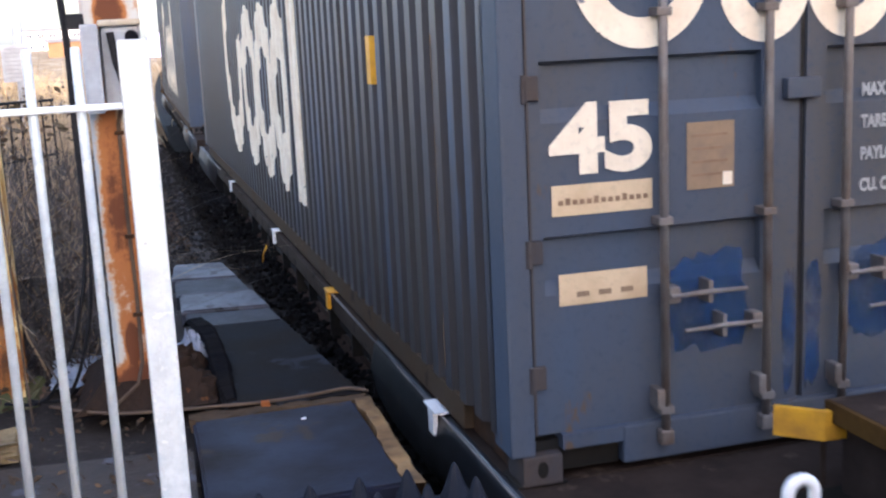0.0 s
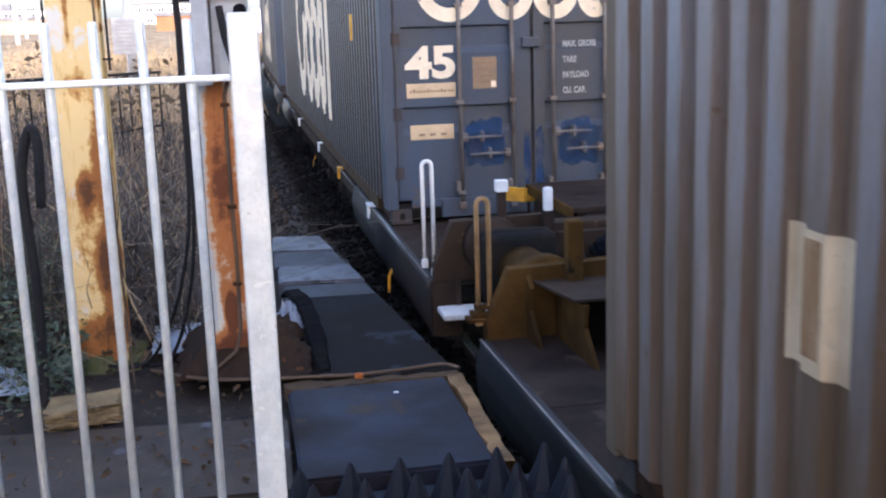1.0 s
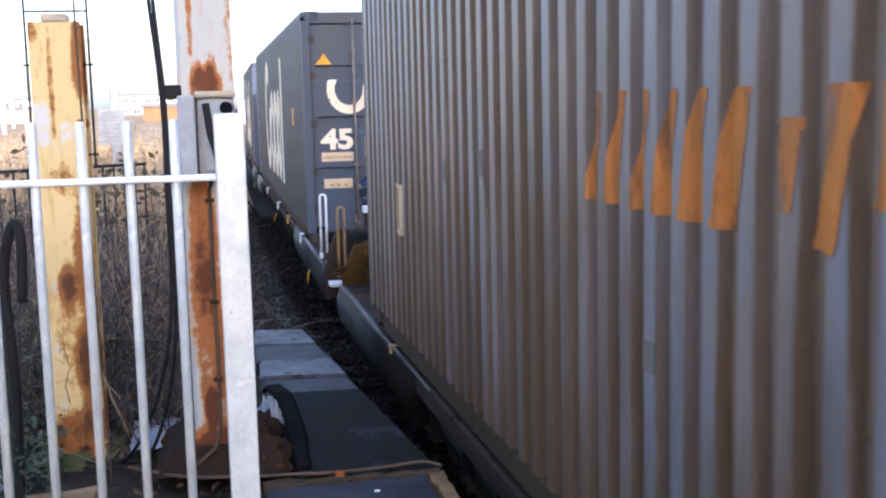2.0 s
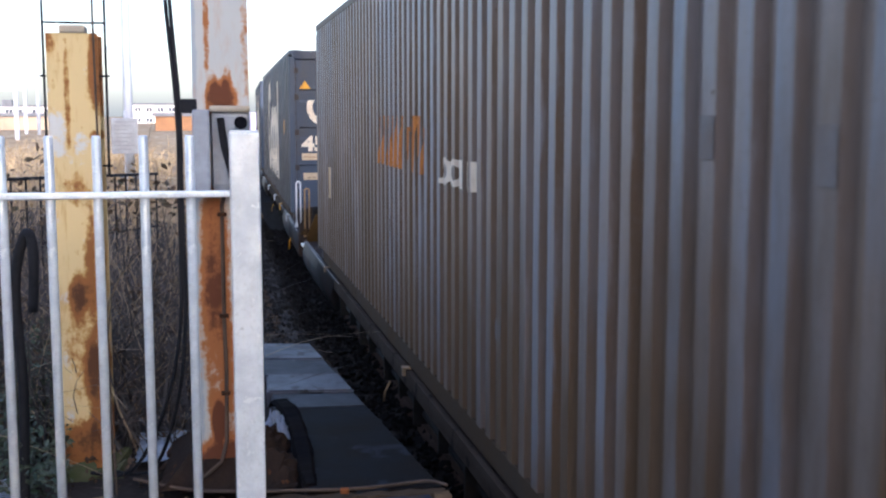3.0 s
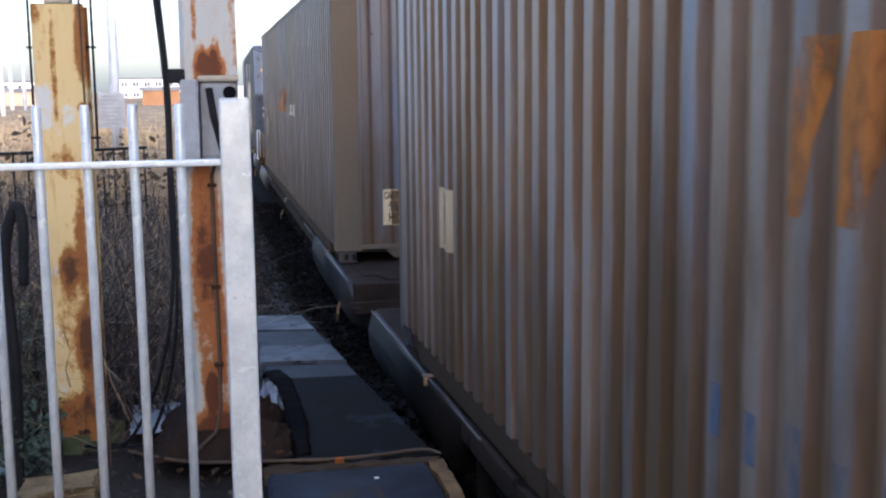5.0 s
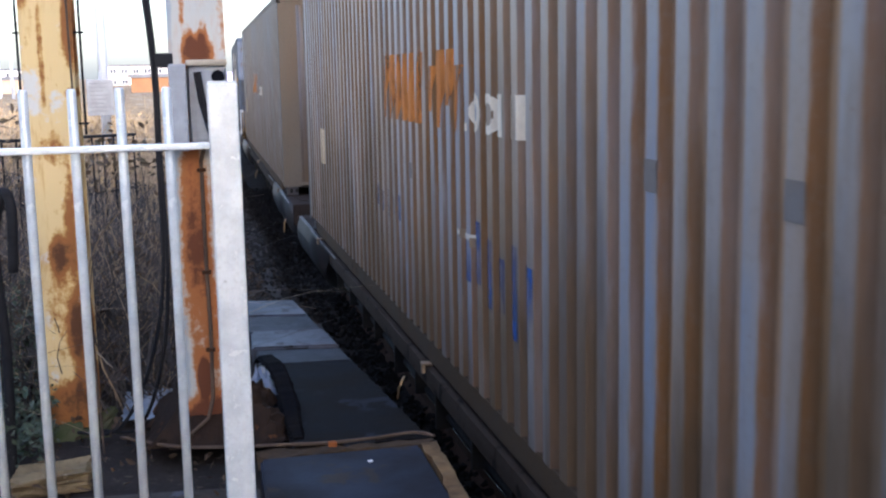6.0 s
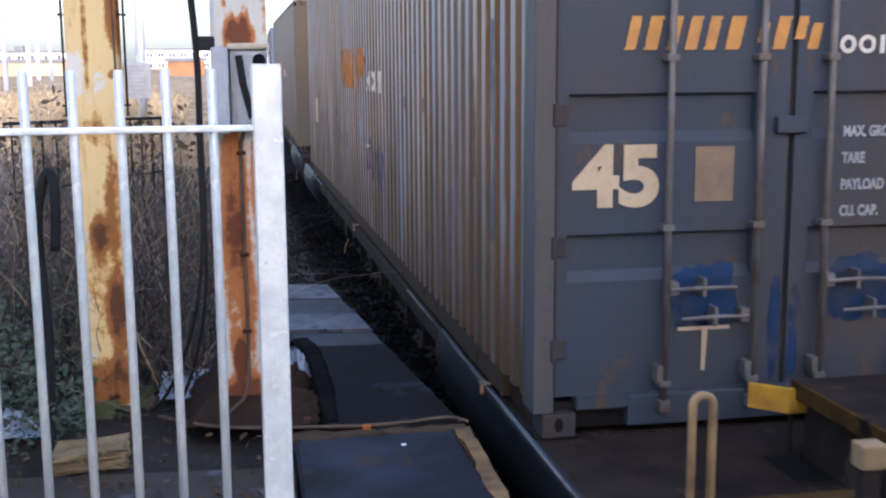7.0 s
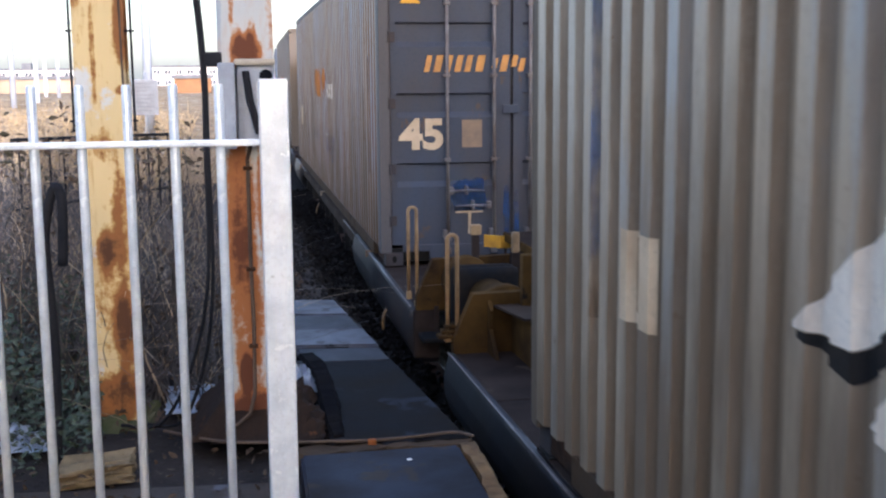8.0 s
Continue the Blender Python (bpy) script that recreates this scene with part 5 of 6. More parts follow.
def loose_stones():
    """Ballast beside and between the tracks and crumbs of earth at the platform's foot."""
    verts, faces = [], []
    rnd = random.Random(4)
    shape = [(1, 0, 0), (-1, 0, 0), (0, 1, 0), (0, -1, 0), (0, 0, 1), (0, 0, -1)]
    tri = [(0, 2, 4), (2, 1, 4), (1, 3, 4), (3, 0, 4), (2, 0, 5), (1, 2, 5), (3, 1, 5), (0, 3, 5)]

    def stone(x, y, z, r):
        at = len(verts)
        turn = Euler((rnd.random() * 6, rnd.random() * 6, rnd.random() * 6)).to_matrix()
        for v in shape:
            p = turn @ Vector([c * r * rnd.uniform(0.6, 1.25) for c in v])
            verts.append((x + p.x, y + p.y, z + p.z))
        faces.extend([tuple(at + k for k in f) for f in tri])

    for k in range(8000):
        x, y = rnd.uniform(7.3, 16.5), rnd.uniform(1.0, 28.0)
        stone(x, y, ground_height(x, y) + 0.015, rnd.uniform(0.02, 0.045))
    for k in range(3500):
        y = rnd.uniform(3.5, 20.0)
        x = track_x(y) + rnd.uniform(-1.0, -0.1)
        stone(x, y, ground_height(x, y) + 0.01, rnd.uniform(0.012, 0.04))
    count = len(faces)
    # stones from here on take the shade-darkened ballast colour
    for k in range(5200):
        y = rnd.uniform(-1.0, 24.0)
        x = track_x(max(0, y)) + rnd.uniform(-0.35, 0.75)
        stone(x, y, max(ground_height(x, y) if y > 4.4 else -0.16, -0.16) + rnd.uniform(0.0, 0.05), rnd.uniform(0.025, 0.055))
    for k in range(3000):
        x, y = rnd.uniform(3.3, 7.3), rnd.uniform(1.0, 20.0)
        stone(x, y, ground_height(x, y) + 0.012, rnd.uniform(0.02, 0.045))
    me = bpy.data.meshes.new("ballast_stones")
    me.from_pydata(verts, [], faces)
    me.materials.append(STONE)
    me.materials.append(OIL_SHADE)
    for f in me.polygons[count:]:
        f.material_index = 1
    tagged(new("ballast_stones", me), "loose grey-brown ballast stones along the tracks", "ballast", kind="stuff")


loose_stones()


def railway(xc, near, far, label, wood=None):
    t = thing("railway_track", label, "railway track", "tracks of the yard", "structure")
    bm_side, bm_top = bmesh.new(), bmesh.new()
    ys = [near + (far - near) * k / 24 for k in range(25)]
    for x in (-0.75, 0.75):
        bs, bt = bmesh.new(), bmesh.new()
        for bm, outline in ((bs, ((-0.07, -0.15), (0.07, -0.15), (0.07, -0.135), (0.012, -0.11), (0.012, -0.04), (0.036, -0.03), (0.036, -0.006), (-0.036, -0.006), (-0.036, -0.03), (-0.012, -0.04), (-0.012, -0.11), (-0.07, -0.135))), (bt, ((-0.034, -0.006), (0.034, -0.006), (0.03, 0.0), (-0.03, 0.0)))):
            rings = [[bm.verts.new((xc + x + track_x(max(0, y)) + u, y, v)) for u, v in outline] for y in ys]
            for a, b in zip(rings, rings[1:]):
                for k in range(len(outline)):
                    bm.faces.new((a[k], a[(k + 1) % len(outline)], b[(k + 1) % len(outline)], b[k]))
            bmesh.ops.recalc_face_normals(bm, faces=bm.faces)
        rail = part("rail", bs, RAIL_SIDE, t)
        part("rail_head", bt, RAIL_TOP, rail, "polished steel running surface")
    mesh = None
    y = near + 0.3
    count = 0
    while y < far and count < 90:
            if mesh is None:
                s = part("sleeper", box(-1.25, 1.25, -0.125, 0.125, -0.26, -0.145, 0.01), wood or SLEEPER, t)
                mesh = s.data
            else:
                s = new("sleeper", mesh)
                s.parent = t
            s.matrix_basis = pose(xc + track_x(max(0, y)), y, 0)
            y += 0.65
            count += 1
    bm_side.free(), bm_top.free()
    return t


railway(1.25, -25, 110, "running line under the train with rusty rails", OIL_SHADE_SLEEPER)
railway(6.6, -8, 110, "neighbouring track with polished rails on dark ballast", OIL_SHADE_SLEEPER)
railway(10.35, -8, 110, "yard track with shining rails")
railway(14.1, -8, 110, "yard track with shining rails")
railway(17.9, -8, 110, "far yard track with shining rails")



def trackside_case():
    """A low equipment case beside the line and the cable trough lids before it."""
    c = thing("trackside_case", "weathered grey trackside case with two white boxes", "equipment case")
    part("slab_side", box(4.62, 5.08, 5.96, 6.06, -0.2, 0.68, 0.015), CASE_GREY, c)
    part("body", box(5.085, 5.5, 6.0, 6.4, -0.2, 0.72, 0.01), DARK_STEEL, c, "dark open body")
    for z in (0.08, 0.42):
        part("white_box", box(5.12, 5.30, 5.93, 6.0, z, z + 0.16, 0.012), WHITE_PAINT, c, "small white box")
    part("shelf", box(5.09, 5.46, 5.94, 5.998, 0.31, 0.34), CASE_GREY, c)


trackside_case()
TROUGH = thing("cable_trough", "pale concrete cable trough lids beside the line", "cable trough")
for k in range(3):
    part("lid", box(4.83, 5.09, 6.3 + 0.55 * k, 6.84 + 0.55 * k, -0.2, -0.085 + 0.006 * k, 0.012), PALE_PAVING, TROUGH)

# ---- platform end ----
SLABS = thing("platform_paving", "damp dark concrete slabs at the platform's end", "paving", kind="structure")


def paving_slab(corners, top, thick, material, label="", seed=0):
    rnd = random.Random(seed)
    bm = bmesh.new()
    a = [bm.verts.new((x, y, top - thick)) for x, y in corners]
    b = [bm.verts.new((x, y, top + rnd.uniform(-0.004, 0.004))) for x, y in corners]
    n = len(corners)
    bm.faces.new(a[::-1])
    bm.faces.new(b)
    for k in range(n):
        bm.faces.new((a[k], a[(k + 1) % n], b[(k + 1) % n], b[k]))
    bmesh.ops.recalc_face_normals(bm, faces=bm.faces)
    bmesh.ops.bevel(bm, geom=list(bm.edges), offset=0.012, segments=2, affect="EDGES")
    return part("paving_slab", bm, material, SLABS, label)


def edge_x(y):
    return -0.345 - 0.0843 * max(0.0, y - 0.9) if y > 0.9 else -0.375 + 0.033 * y


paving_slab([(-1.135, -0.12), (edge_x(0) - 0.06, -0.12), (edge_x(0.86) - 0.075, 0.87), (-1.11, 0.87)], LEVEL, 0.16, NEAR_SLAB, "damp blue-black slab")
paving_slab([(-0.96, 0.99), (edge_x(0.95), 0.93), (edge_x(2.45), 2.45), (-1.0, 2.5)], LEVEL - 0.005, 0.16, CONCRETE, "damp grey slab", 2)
paving_slab([(-1.0, 2.52), (edge_x(2.47), 2.47), (edge_x(2.8), 2.79), (-1.0, 2.86)], LEVEL - 0.012, 0.16, MOTTLED_SLAB, "mottled damp slab with painted sky sheen", 3)
paving_slab([(-1.02, 2.88), (edge_x(2.82), 2.81), (edge_x(3.28), 3.26), (-1.0, 3.33)], LEVEL + 0.005, 0.16, STEP_SLAB, "pale slab with sky sheen in its colour", 4)
paving_slab([(-1.02, 3.35), (edge_x(3.3), 3.28), (edge_x(3.75), 3.74), (-1.0, 3.82)], LEVEL - 0.012, 0.16, MOTTLED_SLAB, "mottled damp slab with painted sky sheen", 5)
paving_slab([(-1.02, 3.84), (edge_x(3.77), 3.76), (edge_x(4.3), 4.3), (-0.97, 4.38)], LEVEL - 0.005, 0.16, STEP_SLAB, "pale slab with sky sheen in its colour", 6)
paving_slab([(-2.7, -0.05), (-1.16, -0.12), (-1.13, 0.62), (-2.7, 0.78)], LEVEL - 0.025, 0.14, DIRTY_SLAB, "muddy slab behind the fence", 7)
paving_slab([(-2.6, -0.9), (-0.5, -0.9), (-0.5, -0.62), (-2.6, -0.62)], LEVEL - 0.09, 0.1, CONCRETE, "", 8)
part("platform_wall", box(-0.62, -0.46, -12, 4.2, -0.2, LEVEL - 0.17), DARK_BRICK, SLABS, "dark wall under the platform's edge")
part("platform_deck", box(-6.5, -0.48, -12, -0.13, LEVEL - 0.25, LEVEL - 0.1), PLATFORM_GREY, SLABS, "worn grey platform surface")


def rough_strip(y0, y1, xa, xb, top, material, name, label, seed, parent):
    """A ragged strip of timber or mortar along a slab's edge."""
    rnd = random.Random(seed)
    bm = bmesh.new()
    rows = []
    n = 16
    for k in range(n + 1):
        y = y0 + (y1 - y0) * k / n
        a, b = xa(y) + rnd.uniform(-0.012, 0.012), xb(y) + rnd.uniform(-0.006, 0.006)
        rows.append([bm.verts.new(p) for p in ((a, y, top - 0.1), (a, y, top - 0.008 + rnd.uniform(-0.004, 0.006)), (b, y, top - 0.006 + rnd.uniform(-0.006, 0.006)), (b, y, top - 0.1))])
    for p, q in zip(rows, rows[1:]):
        for k in range(3):
            bm.faces.new((p[k], p[k + 1], q[k + 1], q[k]))
    bmesh.ops.recalc_face_normals(bm, faces=bm.faces)
    return part(name, bm, material, parent, label)


rough_strip(-0.12, 0.9, lambda y: edge_x(y) - 0.058, lambda y: edge_x(y) + 0.006, LEVEL, OCHRE_EDGE, "edge_timber", "ochre-stained splintered edging", 1, SLABS)


def mortar_band():
    rnd = random.Random(8)
    bm = bmesh.new()
    rows = []
    for k in range(17):
        x = -1.12 + 0.77 * k / 16
        y = 0.93 if x > -0.95 else 0.93 + (-0.95 - x) * 0.10
        w = (0.03 if x > -0.75 else 0.065) + rnd.uniform(-0.02, 0.02)
        rows.append([bm.verts.new(p) for p in ((x, y - w, LEVEL - 0.06), (x, y - w * 0.8, LEVEL - 0.012 + rnd.uniform(0, 0.012)), (x, y + w * 0.8, LEVEL - 0.012 + rnd.uniform(0, 0.012)), (x, y + w, LEVEL - 0.06))])
    for p, q in zip(rows, rows[1:]):
        for k in range(3):
            bm.faces.new((p[k], p[k + 1], q[k + 1], q[k]))
    bmesh.ops.recalc_face_normals(bm, faces=bm.faces)
    part("mortar_joint", bm, DARK_MORTAR, SLABS, "broken brown mortar between slabs")


mortar_band()


def trespass_guard():
    """A strip of pointed rubber cones laid across the walkway's end."""
    g = thing("trespass_guard", "dark rubber anti-trespass guard with pointed cones", "trespass guard")
    base = part("base_sheet", box(-1.2, -0.28, -0.6, -0.16, LEVEL - 0.075, LEVEL - 0.045, 0.008), RUBBER, g)
    bm = bmesh.new()
    rings = []
    for r, z in ((0.072, 0.0), (0.06, 0.03), (0.034, 0.09), (0.012, 0.15), (0.003, 0.163)):
        rings.append([bm.verts.new((r * math.cos(a), r * math.sin(a), z)) for a in [math.pi / 4 * k for k in range(8)]])
    for p, q in zip(rings, rings[1:]):
        for k in range(8):
            bm.faces.new((p[k], p[(k + 1) % 8], q[(k + 1) % 8], q[k]))
    bm.faces.new(rings[-1])
    mesh = None
    for row in range(3):
        for k in range(6):
            if mesh is None:
                s = part("cone", bm, RUBBER, g)
                mesh = s.data
            else:
                s = new("cone", mesh)
                s.parent = g
            s.matrix_basis = pose(-1.145 + 0.168 * k + 0.03 * (row % 2), -0.27 - 0.15 * row, LEVEL - 0.05)


trespass_guard()

# ---- fence ----


def fence():
    f = thing("barred_fence", "bright galvanised steel fence with round bars", "fence")
    y = -0.63
    post = part("fence_post", box(-1.288, -1.207, y - 0.04, y + 0.04, LEVEL - 0.08, 2.584, 0.005), GALV, f, "square galvanised end post")
    part("post_cap", box(-1.286, -1.209, y - 0.038, y + 0.038, 2.584, 2.589, 0.002), GALV, post)
    for z in (2.415, 1.13):
        part("fence_rail", box(-3.4, -1.288, y - 0.022, y + 0.022, z - 0.0085, z + 0.0085, 0.004), GALV, f)
    mesh = None
    for k in range(17):
        x = -1.395 - 0.1225 * k
        if mesh is None:
            b = part("fence_bar", tube([(0, 0, 0), (0, 0, 1.516), (0, 0, 1.524)], [0.0128, 0.0128, 0.010], 14), GALV, f, "", True)
            mesh = b.data
        else:
            b = new("fence_bar", mesh)
            b.parent = f
        b.matrix_basis = pose(x, y, 1.052)
    part("fence_post", box(-3.47, -3.39, y - 0.04, y + 0.04, LEVEL - 0.08, 2.584, 0.005), GALV, f)


fence()

# ---- steel posts ----


def girder(name, label, x0, x1, y0, depth, z0, z1, paint, web=0.02):
    g = thing(name, label, "steel post")
    flange = 0.022
    part("flange", box(x0, x1, y0, y0 + flange, z0, z1, 0.003), paint, g)
    part("flange", box(x0, x1, y0 + depth - flange, y0 + depth, z0, z1, 0.003), paint, g)
    part("web", box((x0 + x1) / 2 - web / 2, (x0 + x1) / 2 + web / 2, y0 + flange, y0 + depth - flange, z0, z1), paint, g)
    return g


yellow_post = girder("steel_post", "cream-yellow steel girder post with rust patches", -2.04, -1.815, 1.6, 0.24, LEVEL - 0.02, 3.0, YELLOW_POST)
part("top_cap", box(-1.98, -1.87, 1.59, 1.75, 3.0, 3.035, 0.006), LID_PAINT, yellow_post)


def safety_cage():
    """Two thin dark bars that stand up beside the yellow post."""
    c = thing("guide_frame", "thin dark steel frame rising beside the yellow post", "frame")
    for x in (-2.058, -1.786):
        part("upright", tube([(x, 1.66, 2.35), (x, 1.66, 4.7)], 0.006, 6), CABLE, c)
    for z in (3.05, 2.81, 2.4):
        part("crossbar", tube([(-2.075, 1.66, z), (-2.04, 1.66, z)] if z < 3 else [(-2.058, 1.66, z), (-1.786, 1.66, z)], 0.005, 6), CABLE, c)
        if z < 3:
            part("crossbar", tube([(-1.815, 1.66, z), (-1.77, 1.66, z)], 0.005, 6), CABLE, c)


safety_cage()

mast = girder("gantry_post", "tall pale steel gantry post streaked with rust", -1.398, -1.158, 1.25, 0.26, LEVEL - 0.02, 7.5, GREY_POST)


def rough_mound(x0, x1, y0, y1, z0, z1, inset, seed):
    """A crumbling tapered block."""
    bm = bmesh.new()
    made = bmesh.ops.create_grid(bm, x_segments=26, y_segments=24, size=0.5)
    for v in made["verts"]:
        u, t = v.co.x, v.co.y
        side = max(abs(u), abs(t)) * 2
        rise = min(1.0, max(0.0, (1 - side) / inset))
        n = noise.noise(Vector((u * 7, t * 7, seed))) * 0.06 + noise.noise(Vector((u * 19, t * 19, seed))) * 0.03
        v.co = Vector(((x0 + x1) / 2 + u * (x1 - x0) + n, (y0 + y1) / 2 + t * (y1 - y0) + n, z0 + (z1 - z0) * rise + (n if rise > 0 else 0)))
    return bm


part("base_block", rough_mound(-1.58, -0.97, 1.12, 1.85, LEVEL - 0.01, LEVEL + 0.14, 0.5, 3), FOOT_RUST, mast, "crumbling rust-stained base block")
bm = tube([(-1.262, 1.235, 2.32), (-1.285, 1.235, 2.24), (-1.285, 1.235, 1.75), (-1.28, 1.23, 1.5), (-1.285, 1.235, 1.18), (-1.31, 1.22, 1.09), (-1.42, 1.15, 1.02)], 0.009, 6)
part("conduit", bm, BROWN_WIRE, mast, "thin conduit clipped to the post", True)
for z in (1.75, 1.4, 2.2):
    part("conduit_clip", box(-1.305, -1.265, 1.222, 1.246, z - 0.008, z + 0.008, 0.003), RECESS_RUST, mast)


def junction_box():
    b = thing("junction_box", "weathered grey junction box with pale lid on the post", "junction box")
    part("case", box(-1.40, -1.33, 0.98, 1.24, 2.30, 2.655, 0.01), BOX_PAINT, b)
    lid = part("lid", box(-1.325, -1.165, 1.10, 1.24, 2.31, 2.655, 0.03), BOX_PAINT, b, "weathered rounded lid")
    part("lid_rim", box(-1.33, -1.16, 1.08, 1.245, 2.645, 2.672, 0.01), LID_PAINT, lid, "stained pale top rim")
    part("strap", tube([(-1.285, 1.06, 2.62), (-1.27, 1.05, 2.5), (-1.235, 1.06, 2.36)], 0.016, 6), CABLE, b, "black strap")
    part("cable_gland", tube([(-1.2, 1.07, 2.60), (-1.2, 1.1, 2.60)], 0.028, 10), HOSE, b)
    part("top_bracket", box(-1.45, -1.38, 1.05, 1.12, 2.64, 2.70, 0.01), CABLE, b)


junction_box()


def cable(name, label, points, r, material, soft=6):
    pts = [Vector(p) for p in points]
    fine = []
    for i in range(len(pts) - 1):
        a, b, c, d = pts[max(i - 1, 0)], pts[i], pts[i + 1], pts[min(i + 2, len(pts) - 1)]
        for k in range(soft):
            t = k / soft
            fine.append(0.5 * ((2 * b) + (c - a) * t + (2 * a - 5 * b + 4 * c - d) * t * t + (3 * b - a - 3 * c + d) * t ** 3))
    fine.append(pts[-1])
    return tagged(link(name, tube(fine, r, 7), material, smooth=True), label, "cable")


for k in range(2):
    cable("signal_cable", "black cables hanging down beside the post", [(-1.52 - 0.02 * k, 1.12, 4.4), (-1.49 - 0.02 * k, 1.1, 3.3), (-1.452 - 0.012 * k, 1.08, 2.67), (-1.45 - 0.012 * k, 1.08, 2.3), (-1.45 - 0.02 * k, 1.1, 1.75), (-1.5 - 0.05 * k, 1.2, 1.35), (-1.62 - 0.09 * k, 1.4, 1.02), (-1.8 - 0.1 * k, 1.5, 0.99)], 0.0085, CABLE)
cable("ground_wire", "thin wire lying across the slabs", [(-1.7, 1.35, 0.995), (-1.45, 1.1, 1.01), (-1.2, 1.02, 1.012), (-0.98, 1.0, 1.008), (-0.8, 0.98, 1.006), (-0.6, 0.99, 1.006), (-0.42, 1.0, 1.012), (-0.34, 0.93, 1.01)], 0.008, BROWN_WIRE)
cable("dark_hose", "dark hose end standing among the stems", [(-2.12, 1.0, 0.97), (-2.1, 0.98, 1.5), (-2.11, 0.95, 1.95), (-2.06, 0.92, 2.16), (-2.03, 0.9, 2.1), (-2.04, 0.9, 1.85)], 0.021, CABLE)


def black_strap():
    """A limp perished strap that lies over the block beside the post."""
    line = [(-1.0, 2.55, 1.0, 0.035), (-0.975, 2.35, 1.075, 0.05), (-0.95, 2.1, 1.10, 0.055), (-0.93, 1.8, 1.085, 0.045), (-0.925, 1.5, 1.05, 0.05), (-0.93, 1.25, 1.02, 0.04), (-0.925, 1.08, 1.003, 0.028)]
    bm, rows = bmesh.new(), []
    for k in range(49):
        f = k / 48 * (len(line) - 1)
        i, u = min(int(f), len(line) - 2), f - min(int(f), len(line) - 2)
        x, y, z, w = (a + (b - a) * u for a, b in zip(line[i], line[i + 1]))
        w += 0.012 * noise.noise(Vector((k * 0.9, 3, 0)))
        z += 0.006 * noise.noise(Vector((k * 0.5, 8, 0)))
        rows.append([bm.verts.new(p) for p in ((x - w, y, z - 0.012), (x - w * 0.7, y, z + 0.006), (x + w * 0.6, y, z + 0.01), (x + w, y, z - 0.012))])
    for p, q in zip(rows, rows[1:]):
        for k in range(4):
            bm.faces.new((p[k], p[(k + 1) % 4], q[(k + 1) % 4], q[k]))
    bm.faces.new(rows[0][::-1])
    bm.faces.new(rows[-1])
    bmesh.ops.recalc_face_normals(bm, faces=bm.faces)
    tagged(link("black_strap", bm, STRAP), "perished black strap lying along the slab's side", "strap")


black_strap()
cable("hanging_wire", "thin brown wire hanging before the stems", [(-1.80, 1.2, 3.2), (-1.79, 1.2, 2.2), (-1.775, 1.18, 1.4), (-1.76, 1.15, 0.99)], 0.005, BROWN_WIRE)


def crumpled_sheet(name, label, cx, cy, w, d, h, material, seed):
    rnd = random.Random(seed)
    bm = bmesh.new()
    n = 12
    grid = [[bm.verts.new((cx + w * (i / n - 0.5) + rnd.uniform(-0.008, 0.008), cy + d * (j / n - 0.5) + rnd.uniform(-0.008, 0.008), LEVEL - 0.003 + h * (rnd.random() ** 1.5) * math.sin(math.pi * (i + 0.3) / (n + 0.6)) * math.sin(math.pi * (j + 0.3) / (n + 0.6)))) for i in range(n + 1)] for j in range(n + 1)]
    for j in range(n):
        for i in range(n):
            bm.faces.new((grid[j][i], grid[j][i + 1], grid[j + 1][i + 1], grid[j + 1][i]))
    bmesh.ops.solidify(bm, geom=list(bm.faces), thickness=0.004)
    return tagged(link(name, bm, material), label, "litter")


crumpled_sheet("plastic_bag", "crumpled pale blue plastic bag beside the post's foot", -1.02, 1.98, 0.16, 0.30, 0.16, FOIL, 3)
crumpled_sheet("plastic_bag", "crumpled pale blue plastic bag beside the post's foot", -1.56, 1.86, 0.30, 0.52, 0.05, FOIL, 5)
crumpled_sheet("plastic_bag", "pale scrap of plastic among the ivy", -2.35, 1.3, 0.35, 0.3, 0.1, FOIL, 6)

foot = link("concrete_foot", rough_mound(-2.12, -1.74, 1.45, 1.98, LEVEL - 0.09, LEVEL - 0.005, 0.5, 6), MOSS)
tagged(foot, "mossy concrete foot under the yellow post", "concrete block")
def splintered(x0, x1, y0, y1, z0, z1, seed):
    """A broken length of timber with uneven faces and ragged ends."""
    bm = box(-0.5, 0.5, -0.5, 0.5, -0.5, 0.5)
    bmesh.ops.subdivide_edges(bm, edges=list(bm.edges), cuts=7, use_grid_fill=True)
    for v in bm.verts:
        n = noise.noise(Vector((v.co.x * 2, v.co.y * 7, v.co.z * 7 + seed)))
        end = 0.1 * noise.noise(Vector((0, v.co.y * 9, v.co.z * 9 + seed))) if abs(v.co.x) > 0.45 else 0
        v.co = Vector(((x0 + x1) / 2 + (v.co.x + end) * (x1 - x0), (y0 + y1) / 2 + v.co.y * (1 + 0.35 * n) * (y1 - y0) + 0.06 * v.co.x, (z0 + z1) / 2 + (v.co.z * (1 + 0.2 * n) + 0.12 * n) * (z1 - z0)))
    return bm


board = link("timber_offcut", splintered(-2.08, -1.80, 0.74, 0.93, LEVEL - 0.035, LEVEL + 0.045, 3), LEAN_TIMBER)
tagged(board, "weathered yellow-brown timber offcut on the ground", "timber")
chip = link("brick_chip", box(-0.81, -0.772, 0.94, 0.97, LEVEL - 0.01, LEVEL + 0.02, 0.007), RUST)
tagged(chip, "orange brick chip on the slab joint", "rubble")
scrap = link("white_scrap", box(-0.675, -0.655, 0.70, 0.715, LEVEL - 0.001, LEVEL + 0.004, 0.001), WHITE_PAINT)
tagged(scrap, "tiny white scrap on the dark slab", "litter")

# ---- scrub ----


